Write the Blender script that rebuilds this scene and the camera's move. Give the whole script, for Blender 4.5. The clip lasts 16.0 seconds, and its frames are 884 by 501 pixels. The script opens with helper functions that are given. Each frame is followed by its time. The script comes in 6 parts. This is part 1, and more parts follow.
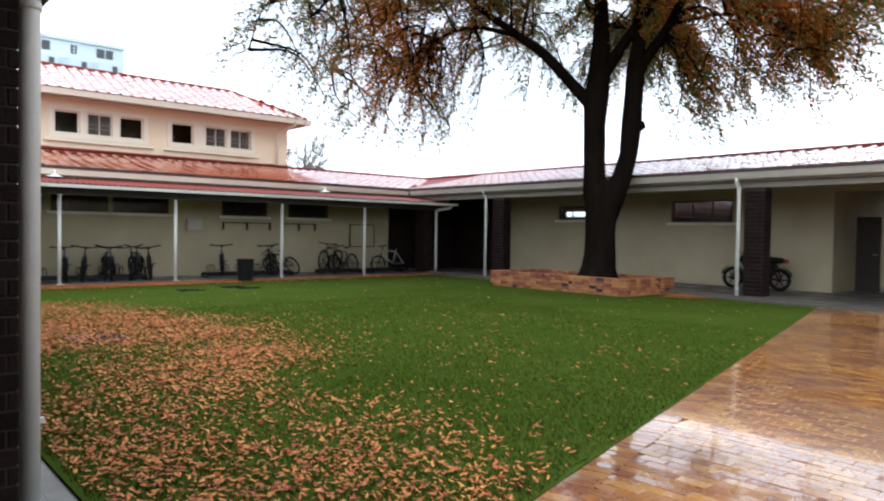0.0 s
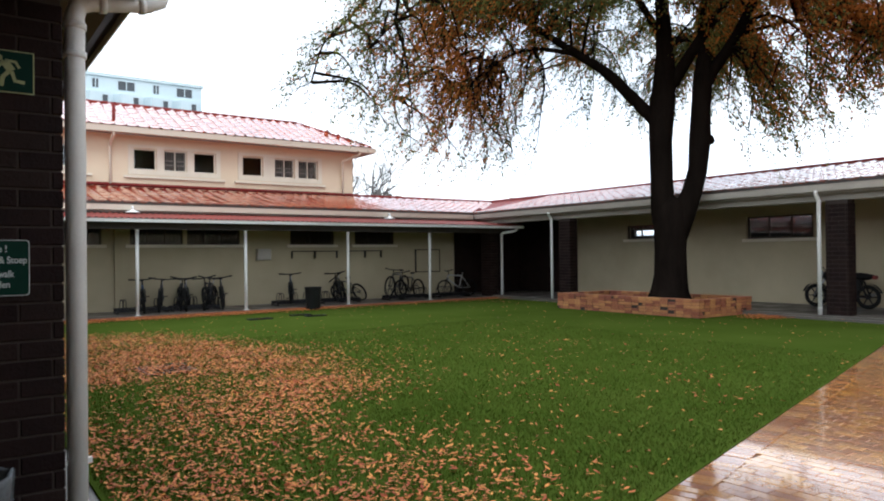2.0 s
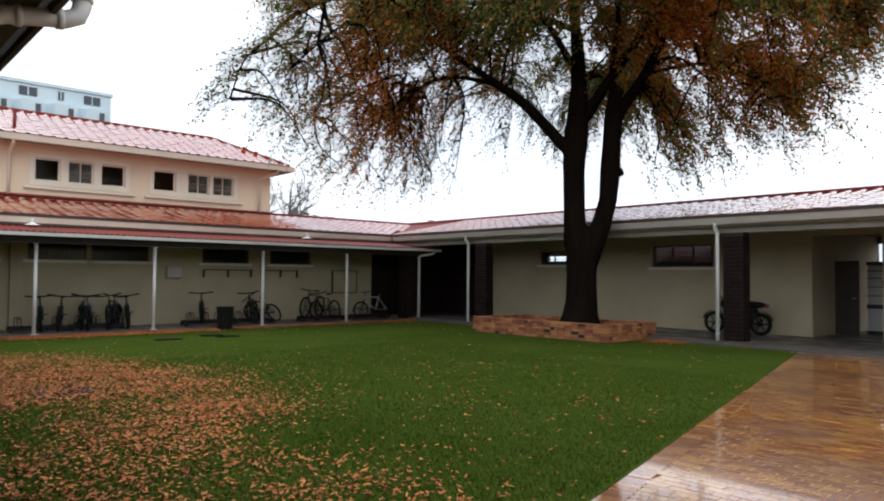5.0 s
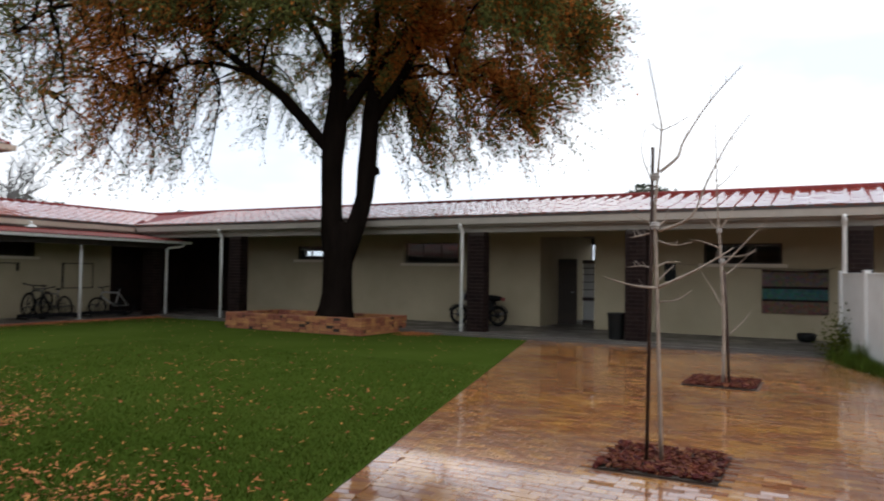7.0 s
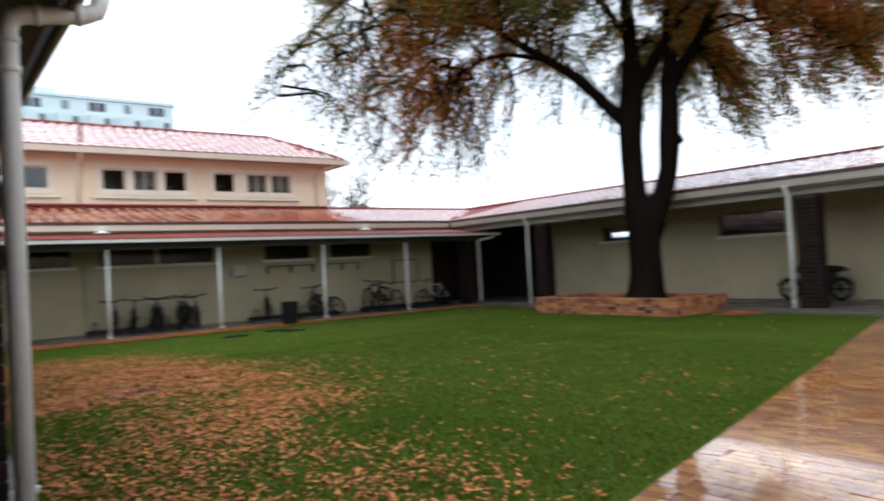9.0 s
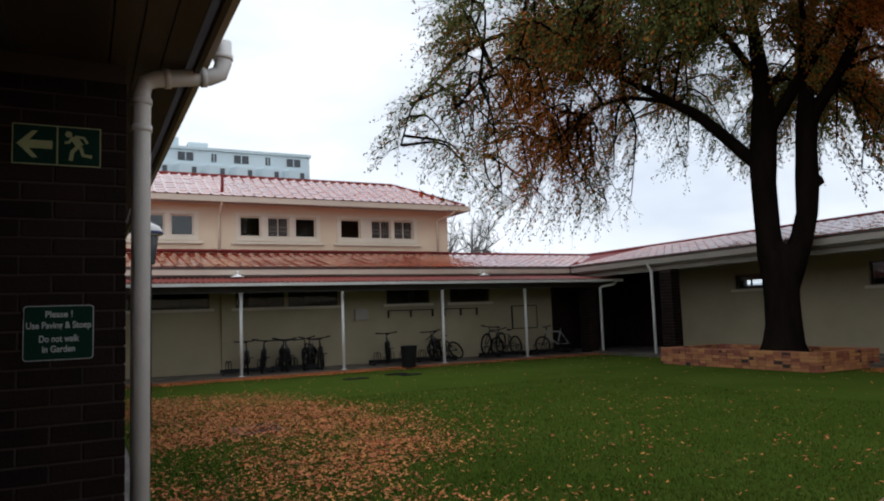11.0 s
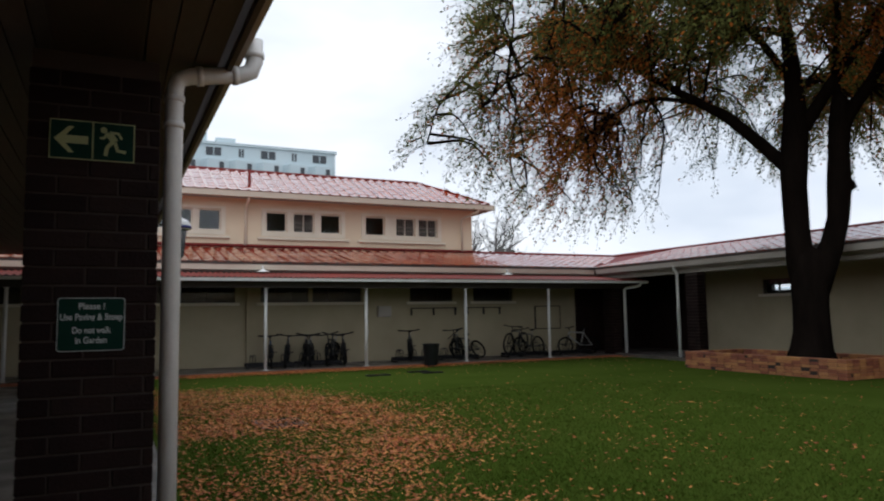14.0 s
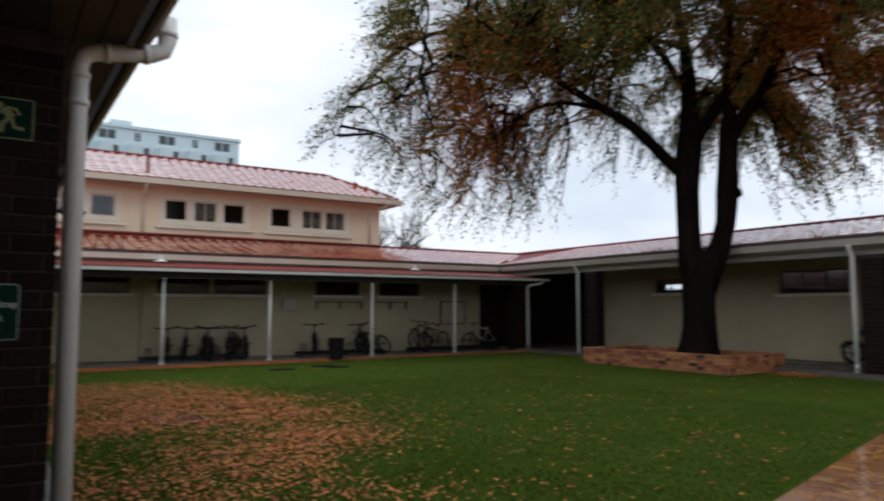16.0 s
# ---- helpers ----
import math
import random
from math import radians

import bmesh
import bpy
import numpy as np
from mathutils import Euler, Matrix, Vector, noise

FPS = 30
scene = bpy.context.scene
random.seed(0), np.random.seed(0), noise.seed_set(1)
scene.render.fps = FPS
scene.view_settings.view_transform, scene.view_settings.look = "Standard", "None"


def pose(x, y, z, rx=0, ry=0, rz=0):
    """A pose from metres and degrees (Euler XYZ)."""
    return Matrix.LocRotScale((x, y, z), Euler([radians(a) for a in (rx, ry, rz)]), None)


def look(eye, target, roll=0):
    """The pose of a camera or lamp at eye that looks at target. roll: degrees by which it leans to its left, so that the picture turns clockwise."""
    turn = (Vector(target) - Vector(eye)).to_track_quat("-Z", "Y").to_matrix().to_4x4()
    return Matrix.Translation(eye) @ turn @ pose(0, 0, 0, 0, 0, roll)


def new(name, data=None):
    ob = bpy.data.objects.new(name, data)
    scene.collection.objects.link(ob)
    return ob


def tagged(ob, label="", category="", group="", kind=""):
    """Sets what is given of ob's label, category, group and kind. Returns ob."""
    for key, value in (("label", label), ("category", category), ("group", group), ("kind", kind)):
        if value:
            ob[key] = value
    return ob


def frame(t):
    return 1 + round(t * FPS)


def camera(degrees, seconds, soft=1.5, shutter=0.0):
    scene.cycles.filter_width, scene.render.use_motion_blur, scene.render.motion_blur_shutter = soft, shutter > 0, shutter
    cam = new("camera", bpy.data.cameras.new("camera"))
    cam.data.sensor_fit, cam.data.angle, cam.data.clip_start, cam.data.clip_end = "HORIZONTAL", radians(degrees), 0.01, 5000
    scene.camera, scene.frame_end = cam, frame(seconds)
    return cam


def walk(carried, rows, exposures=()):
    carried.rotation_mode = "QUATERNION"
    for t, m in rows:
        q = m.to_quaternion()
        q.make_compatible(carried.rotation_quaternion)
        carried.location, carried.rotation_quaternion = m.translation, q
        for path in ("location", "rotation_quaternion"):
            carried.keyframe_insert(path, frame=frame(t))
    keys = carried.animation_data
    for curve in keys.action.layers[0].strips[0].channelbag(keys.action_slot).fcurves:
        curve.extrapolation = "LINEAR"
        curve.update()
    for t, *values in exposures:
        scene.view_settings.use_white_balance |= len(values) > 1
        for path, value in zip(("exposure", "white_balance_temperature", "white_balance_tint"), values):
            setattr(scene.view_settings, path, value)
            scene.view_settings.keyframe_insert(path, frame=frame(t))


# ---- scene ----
cam = camera(64.16, 16.0, soft=2.0, shutter=0.5)
PATH = [
    (0.0, pose(-0.299, 0.083, 1.504, 88.61, -0.85, -40.99)),
    (0.5, pose(-0.213, 0.104, 1.486, 89.78, -0.79, -36.68)),
    (1.0, pose(-0.054, 0.183, 1.430, 88.75, -0.54, -31.35)),
    (1.5, pose(-0.037, 0.064, 1.517, 90.71, -0.29, -34.64)),
    (2.0, pose(-0.079, 0.082, 1.556, 90.42, 0.66, -35.29)),
    (2.5, pose(-0.105, 0.016, 1.584, 91.30, 0.04, -37.91)),
    (3.0, pose(-0.124, -0.044, 1.598, 92.32, -0.42, -40.70)),
    (3.5, pose(-0.148, -0.029, 1.602, 91.91, -1.02, -41.82)),
    (3.7, pose(-0.142, 0.041, 1.605, 92.16, -0.74, -40.13)),
    (5.8, pose(-0.196, -0.078, 1.584, 92.01, 0.30, -48.16)),
    (6.0, pose(-0.301, -0.108, 1.604, 91.64, -0.40, -54.14)),
    (6.5, pose(-0.358, -0.100, 1.627, 91.37, -0.73, -64.49)),
    (7.0, pose(-0.290, -0.136, 1.619, 91.87, -0.81, -61.53)),
    (7.5, pose(-0.185, -0.182, 1.599, 89.83, -1.07, -56.37)),
    (8.0, pose(-0.111, -0.189, 1.598, 89.60, 0.42, -54.31)),
    (8.5, pose(-0.056, -0.120, 1.562, 90.71, 1.13, -49.72)),
    (9.0, pose(0.087, 0.072, 1.529, 91.15, 2.94, -36.81)),
    (9.5, pose(0.226, 0.083, 1.537, 92.75, 1.09, -27.84)),
    (9.7, pose(0.236, 0.050, 1.540, 93.58, 1.47, -26.34)),
    (11.8, pose(0.231, 0.024, 1.539, 95.58, 2.16, -27.01)),
    (12.0, pose(0.234, 0.019, 1.542, 95.64, 2.32, -25.95)),
    (12.5, pose(0.247, 0.017, 1.547, 95.28, 2.41, -23.39)),
    (13.0, pose(0.239, 0.012, 1.547, 95.60, 1.92, -23.33)),
    (13.5, pose(0.225, 0.014, 1.550, 95.84, 1.46, -23.76)),
    (14.0, pose(0.214, 0.028, 1.547, 95.15, 0.83, -25.05)),
    (14.5, pose(0.199, 0.012, 1.546, 95.37, 0.05, -29.36)),
    (15.0, pose(0.171, -0.009, 1.520, 94.79, -0.61, -34.13)),
    (15.5, pose(0.115, 0.045, 1.495, 95.04, -0.96, -38.72)),
    (16.0, pose(0.142, 0.049, 1.535, 94.70, 0.05, -32.80)),
]
EXPOSURES = [(0, -0.35, 6050, 8), (2.0, -0.5, 6100, 8), (3.5, -1.0, 6250, 9), (6.0, -0.95, 6300, 10), (7.1, -1.13, 6300, 10), (8.0, -0.65, 6300, 10), (8.5, -0.7, 6250, 9), (9.2, -0.58, 6100, 8), (9.7, -1.0, 6200, 9), (11.8, -1.48, 6200, 10), (16, -1.48, 6200, 10)]
walk(cam, PATH, EXPOSURES)

# ---- world and light: a bright overcast sky ----
world = bpy.data.worlds.new("overcast_sky")
scene.world = world
world.use_nodes = True
wn, wl = world.node_tree.nodes, world.node_tree.links
wn.clear()
w_out = wn.new("ShaderNodeOutputWorld")
w_bg = wn.new("ShaderNodeBackground")
w_sky = wn.new("ShaderNodeTexSky")
w_sky.sky_type, w_sky.sun_disc = "NISHITA", False
w_sky.sun_elevation, w_sky.sun_rotation = radians(48), radians(200)
w_sky.air_density, w_sky.dust_density = 1.0, 3.0
w_co = wn.new("ShaderNodeTexCoord")
w_map = wn.new("ShaderNodeMapping")
w_map.inputs["Scale"].default_value = (1.0, 1.0, 2.6)
w_noise = wn.new("ShaderNodeTexNoise")
w_noise.inputs["Scale"].default_value, w_noise.inputs["Detail"].default_value = 2.2, 5.0
w_ramp = wn.new("ShaderNodeValToRGB")
w_ramp.color_ramp.elements[0].position, w_ramp.color_ramp.elements[0].color = 0.36, (11.4, 12.3, 13.6, 1)
w_ramp.color_ramp.elements[1].position, w_ramp.color_ramp.elements[1].color = 0.62, (17.0, 17.3, 17.6, 1)
w_mix = wn.new("ShaderNodeMix")
w_mix.data_type = "RGBA"
w_mix.inputs["Factor"].default_value = 0.9
wl.new(w_co.outputs["Generated"], w_map.inputs["Vector"])
wl.new(w_map.outputs["Vector"], w_noise.inputs["Vector"])
wl.new(w_noise.outputs["Fac"], w_ramp.inputs["Fac"])
wl.new(w_sky.outputs["Color"], w_mix.inputs["A"])
wl.new(w_ramp.outputs["Color"], w_mix.inputs["B"])
wl.new(w_mix.outputs["Result"], w_bg.inputs["Color"])
w_bg.inputs["Strength"].default_value = 0.20
wl.new(w_bg.outputs["Background"], w_out.inputs["Surface"])
sun = new("sun", bpy.data.lights.new("sun", "SUN"))
sun.data.energy, sun.data.angle, sun.data.color = 0.9, radians(25), (1.0, 0.97, 0.92)
sun.matrix_world = look((0, 0, 40), (12, 30, 0))


# ---- materials ----
def material(name, colour, second=None, rough=0.6, metal=0.0, scale=3.0, fine=40.0, amount=0.5, bump=0.15,
             rough2=None, coat=0.0, island=0.0, random_tint=0.0, stretch=(1, 1, 1), ior=1.5, spec=0.5, coat_ior=1.5):
    """A surface whose colour drifts between two tones at two scales, with fine relief."""
    m = bpy.data.materials.new(name)
    m.use_nodes = True
    n, l = m.node_tree.nodes, m.node_tree.links
    b = n["Principled BSDF"]
    co, mp = n.new("ShaderNodeTexCoord"), n.new("ShaderNodeMapping")
    mp.inputs["Scale"].default_value = stretch
    geo = n.new("ShaderNodeNewGeometry")
    l.new(geo.outputs["Position"], mp.inputs["Vector"])
    big, small = n.new("ShaderNodeTexNoise"), n.new("ShaderNodeTexNoise")
    big.inputs["Scale"].default_value, big.inputs["Detail"].default_value = scale, 4.0
    small.inputs["Scale"].default_value, small.inputs["Detail"].default_value = fine, 3.0
    for t in (big, small):
        l.new(mp.outputs["Vector"], t.inputs["Vector"])
    add = n.new("ShaderNodeMath")
    add.operation = "MULTIPLY_ADD"
    add.inputs[1].default_value = 0.45
    l.new(small.outputs["Fac"], add.inputs[0])
    l.new(big.outputs["Fac"], add.inputs[2])
    span = n.new("ShaderNodeMapRange")
    span.inputs["From Min"].default_value, span.inputs["From Max"].default_value = 0.5, 0.95
    l.new(add.outputs[0], span.inputs["Value"])
    mix = n.new("ShaderNodeMix")
    mix.data_type = "RGBA"
    second = second or tuple(c * (1 - 0.35 * amount) for c in colour)
    mix.inputs["A"].default_value, mix.inputs["B"].default_value = (*colour, 1), (*second, 1)
    l.new(span.outputs["Result"], mix.inputs["Factor"])
    last = mix.outputs["Result"]
    if island or random_tint:
        hsv = n.new("ShaderNodeHueSaturation")
        src = n.new("ShaderNodeObjectInfo").outputs["Random"] if random_tint else geo.outputs["Random Per Island"]
        amt = random_tint or island
        for key, lo, hi in (("Value", 1 - amt, 1 + amt), ("Hue", 0.5 - amt * 0.05, 0.5 + amt * 0.05)):
            r = n.new("ShaderNodeMapRange")
            r.inputs["To Min"].default_value, r.inputs["To Max"].default_value = lo, hi
            l.new(src, r.inputs["Value"])
            l.new(r.outputs["Result"], hsv.inputs[key])
        l.new(last, hsv.inputs["Color"])
        last = hsv.outputs["Color"]
    l.new(last, b.inputs["Base Color"])
    b.inputs["Metallic"].default_value, b.inputs["IOR"].default_value = metal, ior
    b.inputs["Specular IOR Level"].default_value = spec
    if rough2 is None:
        b.inputs["Roughness"].default_value = rough
    else:
        r = n.new("ShaderNodeMapRange")
        r.inputs["From Min"].default_value, r.inputs["From Max"].default_value = 0.35, 0.65
        r.inputs["To Min"].default_value, r.inputs["To Max"].default_value = rough, rough2
        l.new(big.outputs["Fac"], r.inputs["Value"])
        l.new(r.outputs["Result"], b.inputs["Roughness"])
    if coat:
        b.inputs["Coat Weight"].default_value, b.inputs["Coat Roughness"].default_value = coat, 0.05
        b.inputs["Coat IOR"].default_value = coat_ior
    if bump:
        bp = n.new("ShaderNodeBump")
        bp.inputs["Strength"].default_value, bp.inputs["Distance"].default_value = bump, 0.01
        l.new(small.outputs["Fac"], bp.inputs["Height"])
        l.new(bp.outputs["Normal"], b.inputs["Normal"])
    return m


M = {}
M["lawn"] = material("lawn_turf", (0.044, 0.070, 0.010), (0.062, 0.090, 0.015), 0.95, scale=0.6, fine=60, bump=0.6, spec=0.0)
M["blade"] = material("grass_blade", (0.051, 0.084, 0.011), (0.082, 0.113, 0.019), 0.8, scale=2, fine=30, island=0.35, bump=0, spec=0.0)
M["leaf_fall"] = material("fallen_leaf", (0.42, 0.115, 0.034), (0.55, 0.205, 0.075), 0.6, scale=6, fine=50, island=0.38, bump=0, spec=0.2)
M["paver"] = material("wet_clay_paver", (0.50, 0.215, 0.062), (0.17, 0.058, 0.016), 0.06, scale=0.55, fine=45, rough2=0.32, random_tint=0.30, bump=0.05, coat=0.9, coat_ior=1.5, spec=0.3)
M["paver_far"] = material("wet_clay_paver_joined", (0.50, 0.215, 0.062), (0.17, 0.058, 0.016), 0.06, scale=0.55, fine=45, rough2=0.32, island=0.30, bump=0.05, coat=0.9, coat_ior=1.5, spec=0.3)
M["sand_joint"] = material("wet_joint_sand", (0.16, 0.085, 0.05), None, 0.5, fine=120, bump=0.3)
M["concrete"] = material("damp_concrete", (0.125, 0.112, 0.098), (0.080, 0.072, 0.064), 0.30, scale=1.5, fine=60, rough2=0.6, bump=0.2)
M["plaster"] = material("cream_plaster", (0.50, 0.435, 0.30), (0.415, 0.355, 0.24), 0.85, scale=0.9, fine=80, bump=0.12, spec=0.1)
M["upper_plaster"] = material("peach_plaster", (0.76, 0.635, 0.465), (0.70, 0.58, 0.42), 0.75, scale=0.9, fine=80, bump=0.12)
M["trim"] = material("cream_trim_paint", (0.74, 0.68, 0.56), (0.68, 0.62, 0.51), 0.5, scale=2, fine=60, bump=0.05)
M["white"] = material("white_paint", (0.80, 0.80, 0.78), (0.70, 0.70, 0.68), 0.4, scale=3, fine=60, bump=0.05)
M["gutter"] = material("painted_gutter", (0.50, 0.46, 0.41), (0.41, 0.375, 0.33), 0.4, scale=2, fine=40, bump=0.05)
M["bar_paint"] = material("grey_bar_paint", (0.30, 0.28, 0.25), None, 0.5, fine=60, bump=0.05)
M["fascia"] = material("fascia_board", (0.32, 0.29, 0.245), (0.26, 0.235, 0.20), 0.5, scale=2, fine=40, bump=0.1)
M["dark_brick"] = material("dark_face_brick", (0.020, 0.011, 0.010), (0.013, 0.008, 0.0075), 0.6, scale=4, fine=70, random_tint=0.3, bump=0.4, spec=0.08)
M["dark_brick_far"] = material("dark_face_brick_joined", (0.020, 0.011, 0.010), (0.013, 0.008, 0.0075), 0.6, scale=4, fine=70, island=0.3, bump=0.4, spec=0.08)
M["mortar"] = material("grey_mortar", (0.060, 0.048, 0.042), None, 0.9, fine=150, bump=0.4, spec=0.05)
M["planter_brick"] = material("orange_clay_brick", (0.38, 0.148, 0.064), (0.30, 0.108, 0.048), 0.6, scale=3, fine=70, random_tint=0.38, bump=0.5)
M["roof_tile"] = material("wet_red_roof_tile", (0.40, 0.052, 0.012), (0.30, 0.038, 0.010), 0.05, scale=0.8, fine=30, rough2=0.14, coat=1.0, random_tint=0.12, bump=0.02, ior=1.9)
M["roof_tile_far"] = material("wet_red_roof_tile_joined", (0.40, 0.052, 0.012), (0.30, 0.038, 0.010), 0.05, scale=0.8, fine=30, rough2=0.14, coat=1.0, island=0.12, bump=0.02, ior=1.9)
M["ridge"] = material("red_ridge_metal", (0.22, 0.030, 0.026), (0.16, 0.024, 0.022), 0.6, fine=30, bump=0.05, spec=0.15)
M["sheet"] = material("red_corrugated_sheet", (0.24, 0.030, 0.018), (0.17, 0.022, 0.014), 0.5, scale=1, fine=30, bump=0.04, spec=0.3)
M["bark"] = material("dark_wet_bark", (0.015, 0.011, 0.009), (0.008, 0.006, 0.005), 0.85, scale=5, fine=28, stretch=(1, 1, 0.25), bump=1.0, spec=0.0)
M["bare_bark"] = material("pale_young_bark", (0.40, 0.33, 0.27), (0.26, 0.205, 0.165), 0.75, scale=8, fine=60, bump=0.4)


def leaf_material(name, colour, second, through_share):
    """Thin leaves: each a tone of its own, part of the light passing through."""
    m = bpy.data.materials.new(name)
    m.use_nodes = True
    n, l = m.node_tree.nodes, m.node_tree.links
    n.remove(n["Principled BSDF"])
    geo, mix, hsv = n.new("ShaderNodeNewGeometry"), n.new("ShaderNodeMix"), n.new("ShaderNodeHueSaturation")
    big = n.new("ShaderNodeTexNoise")
    big.inputs["Scale"].default_value = 0.9
    l.new(geo.outputs["Position"], big.inputs["Vector"])
    mix.data_type = "RGBA"
    mix.inputs["A"].default_value, mix.inputs["B"].default_value = (*colour, 1), (*second, 1)
    l.new(big.outputs["Fac"], mix.inputs["Factor"])
    val = n.new("ShaderNodeMapRange")
    val.inputs["To Min"].default_value, val.inputs["To Max"].default_value = 0.5, 1.5
    l.new(geo.outputs["Random Per Island"], val.inputs["Value"])
    l.new(val.outputs["Result"], hsv.inputs["Value"])
    l.new(mix.outputs["Result"], hsv.inputs["Color"])
    dif, tra, both = n.new("ShaderNodeBsdfDiffuse"), n.new("ShaderNodeBsdfTranslucent"), n.new("ShaderNodeMixShader")
    both.inputs[0].default_value = through_share
    for k, sh in ((1, dif), (2, tra)):
        l.new(hsv.outputs["Color"], sh.inputs["Color"])
        l.new(sh.outputs["BSDF"], both.inputs[k])
    l.new(both.outputs["Shader"], n["Material Output"].inputs["Surface"])
    return m


M["foliage"] = leaf_material("autumn_oak_leaf", (0.120, 0.155, 0.042), (0.170, 0.165, 0.050), 0.6)
M["foliage_rust"] = leaf_material("rusty_oak_leaf", (0.56, 0.175, 0.034), (0.46, 0.175, 0.040), 0.6)
M["far_green"] = material("distant_foliage", (0.050, 0.065, 0.040), (0.085, 0.09, 0.06), 0.8, scale=0.5, fine=5, island=0.3, bump=0)
M["mulch"] = material("bark_mulch", (0.15, 0.034, 0.018), (0.07, 0.02, 0.012), 0.6, scale=8, fine=50, island=0.5, bump=0.3, spec=0.15)
M["soil"] = material("dark_soil", (0.06, 0.042, 0.03), None, 0.9, fine=60, bump=0.6)
M["black_metal"] = material("black_painted_metal", (0.014, 0.014, 0.016), None, 0.4, fine=60, bump=0.05, spec=0.18)
M["rubber"] = material("black_rubber", (0.011, 0.011, 0.011), None, 0.75, fine=80, bump=0.2, spec=0.1)
M["steel"] = material("brushed_steel", (0.45, 0.45, 0.46), None, 0.35, metal=1.0, fine=80, bump=0.05)
M["black_plastic"] = material("black_plastic", (0.012, 0.013, 0.013), None, 0.5, fine=60, bump=0.1, spec=0.2)
M["dark_wood"] = material("dark_stained_timber", (0.050, 0.036, 0.028), (0.032, 0.024, 0.02), 0.6, scale=3, fine=40, stretch=(1, 0.15, 1), bump=0.25)
M["soffit"] = material("brown_painted_boards", (0.12, 0.098, 0.084), (0.085, 0.070, 0.060), 0.6, scale=2, fine=40, stretch=(1, 0.2, 1), bump=0.15, spec=0.2)
# dark frame paint, used again as painted shade at the tile eaves
M["dark_frame"] = material("dark_frame_and_eave_shade", (0.06, 0.045, 0.038), None, 0.5, fine=50, bump=0.1)
# interior darkness behind the windows is put into this near-black colour
M["room"] = material("darkened_room_tone", (0.07, 0.066, 0.06), None, 0.8, fine=40, bump=0.05)
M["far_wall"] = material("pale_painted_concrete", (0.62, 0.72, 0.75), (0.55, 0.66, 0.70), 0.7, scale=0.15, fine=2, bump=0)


def glass_material(name, tint=(0.9, 0.95, 0.95)):
    m = bpy.data.materials.new(name)
    m.use_nodes = True
    b = m.node_tree.nodes["Principled BSDF"]
    b.inputs["Base Color"].default_value = (*tint, 1)
    b.inputs["Roughness"].default_value = 0.02
    b.inputs["Transmission Weight"].default_value = 1.0
    b.inputs["IOR"].default_value = 1.45
    return m


M["glass"] = glass_material("window_glass")


# ---- builders ----
def box(bm, x0, x1, y0, y1, z0, z1, bevel=0.0):
    vs = [bm.verts.new((x, y, z)) for x in (x0, x1) for y in (y0, y1) for z in (z0, z1)]
    fs = [bm.faces.new([vs[i] for i in q]) for q in ((0, 1, 3, 2), (4, 6, 7, 5), (0, 4, 5, 1), (2, 3, 7, 6), (0, 2, 6, 4), (1, 5, 7, 3))]
    if bevel:
        es = list({e for f in fs for e in f.edges})
        bmesh.ops.bevel(bm, geom=es, offset=bevel, segments=1, affect="EDGES", profile=0.5)
    return bm


def boxed(*args, **kw):
    return box(bmesh.new(), *args, **kw)


def tube(bm, points, radii, sides=8, caps=True):
    """A round bar along points with a radius at each."""
    pts = [Vector(p) for p in points]
    if not isinstance(radii, (list, tuple)):
        radii = [radii] * len(pts)
    rings, side = [], None
    for i, p in enumerate(pts):
        d = (pts[min(i + 1, len(pts) - 1)] - pts[max(i - 1, 0)]).normalized()
        if side is None:
            side = d.orthogonal().normalized()
        else:
            side = (side - d * side.dot(d))
            side = side.normalized() if side.length > 1e-6 else d.orthogonal().normalized()
        up = d.cross(side)
        rings.append([bm.verts.new(p + (side * math.cos(a) + up * math.sin(a)) * radii[i])
                      for a in (2 * math.pi * k / sides for k in range(sides))])
    for a, b in zip(rings, rings[1:]):
        for k in range(sides):
            f = bm.faces.new((a[k], a[(k + 1) % sides], b[(k + 1) % sides], b[k]))
            f.smooth = sides > 5
    if caps and sides > 2:
        bm.faces.new(rings[0][::-1])
        bm.faces.new(rings[-1])
    return bm


def tubed(points, radii, sides=8):
    return tube(bmesh.new(), points, radii, sides)


def ring(bm, centre, radius, thick, axis="y", seg=24, sides=6):
    c = Vector(centre)
    u, v = {"x": ((0, 1, 0), (0, 0, 1)), "y": ((1, 0, 0), (0, 0, 1)), "z": ((1, 0, 0), (0, 1, 0))}[axis]
    u, v = Vector(u), Vector(v)
    w = u.cross(v)
    loops = []
    for i in range(seg):
        a = 2 * math.pi * i / seg
        r = u * math.cos(a) + v * math.sin(a)
        loops.append([bm.verts.new(c + r * (radius + thick * math.cos(b)) + w * thick * math.sin(b))
                      for b in (2 * math.pi * k / sides for k in range(sides))])
    for i in range(seg):
        a, b = loops[i], loops[(i + 1) % seg]
        for k in range(sides):
            bm.faces.new((a[k], a[(k + 1) % sides], b[(k + 1) % sides], b[k])).smooth = True
    return bm


def mesh_of(name, bm):
    bmesh.ops.recalc_face_normals(bm, faces=bm.faces)
    me = bpy.data.meshes.new(name)
    bm.to_mesh(me)
    bm.free()
    return me


def part(name, bm, mat, parent, label=""):
    me = mesh_of(name, bm)
    me.materials.append(mat)
    ob = new(name, me)
    ob.parent = parent
    return tagged(ob, label)


def structure(name, bm, mat, label="", category=""):
    me = mesh_of(name, bm)
    me.materials.append(mat)
    return tagged(new(name, me), label, category, kind="structure")


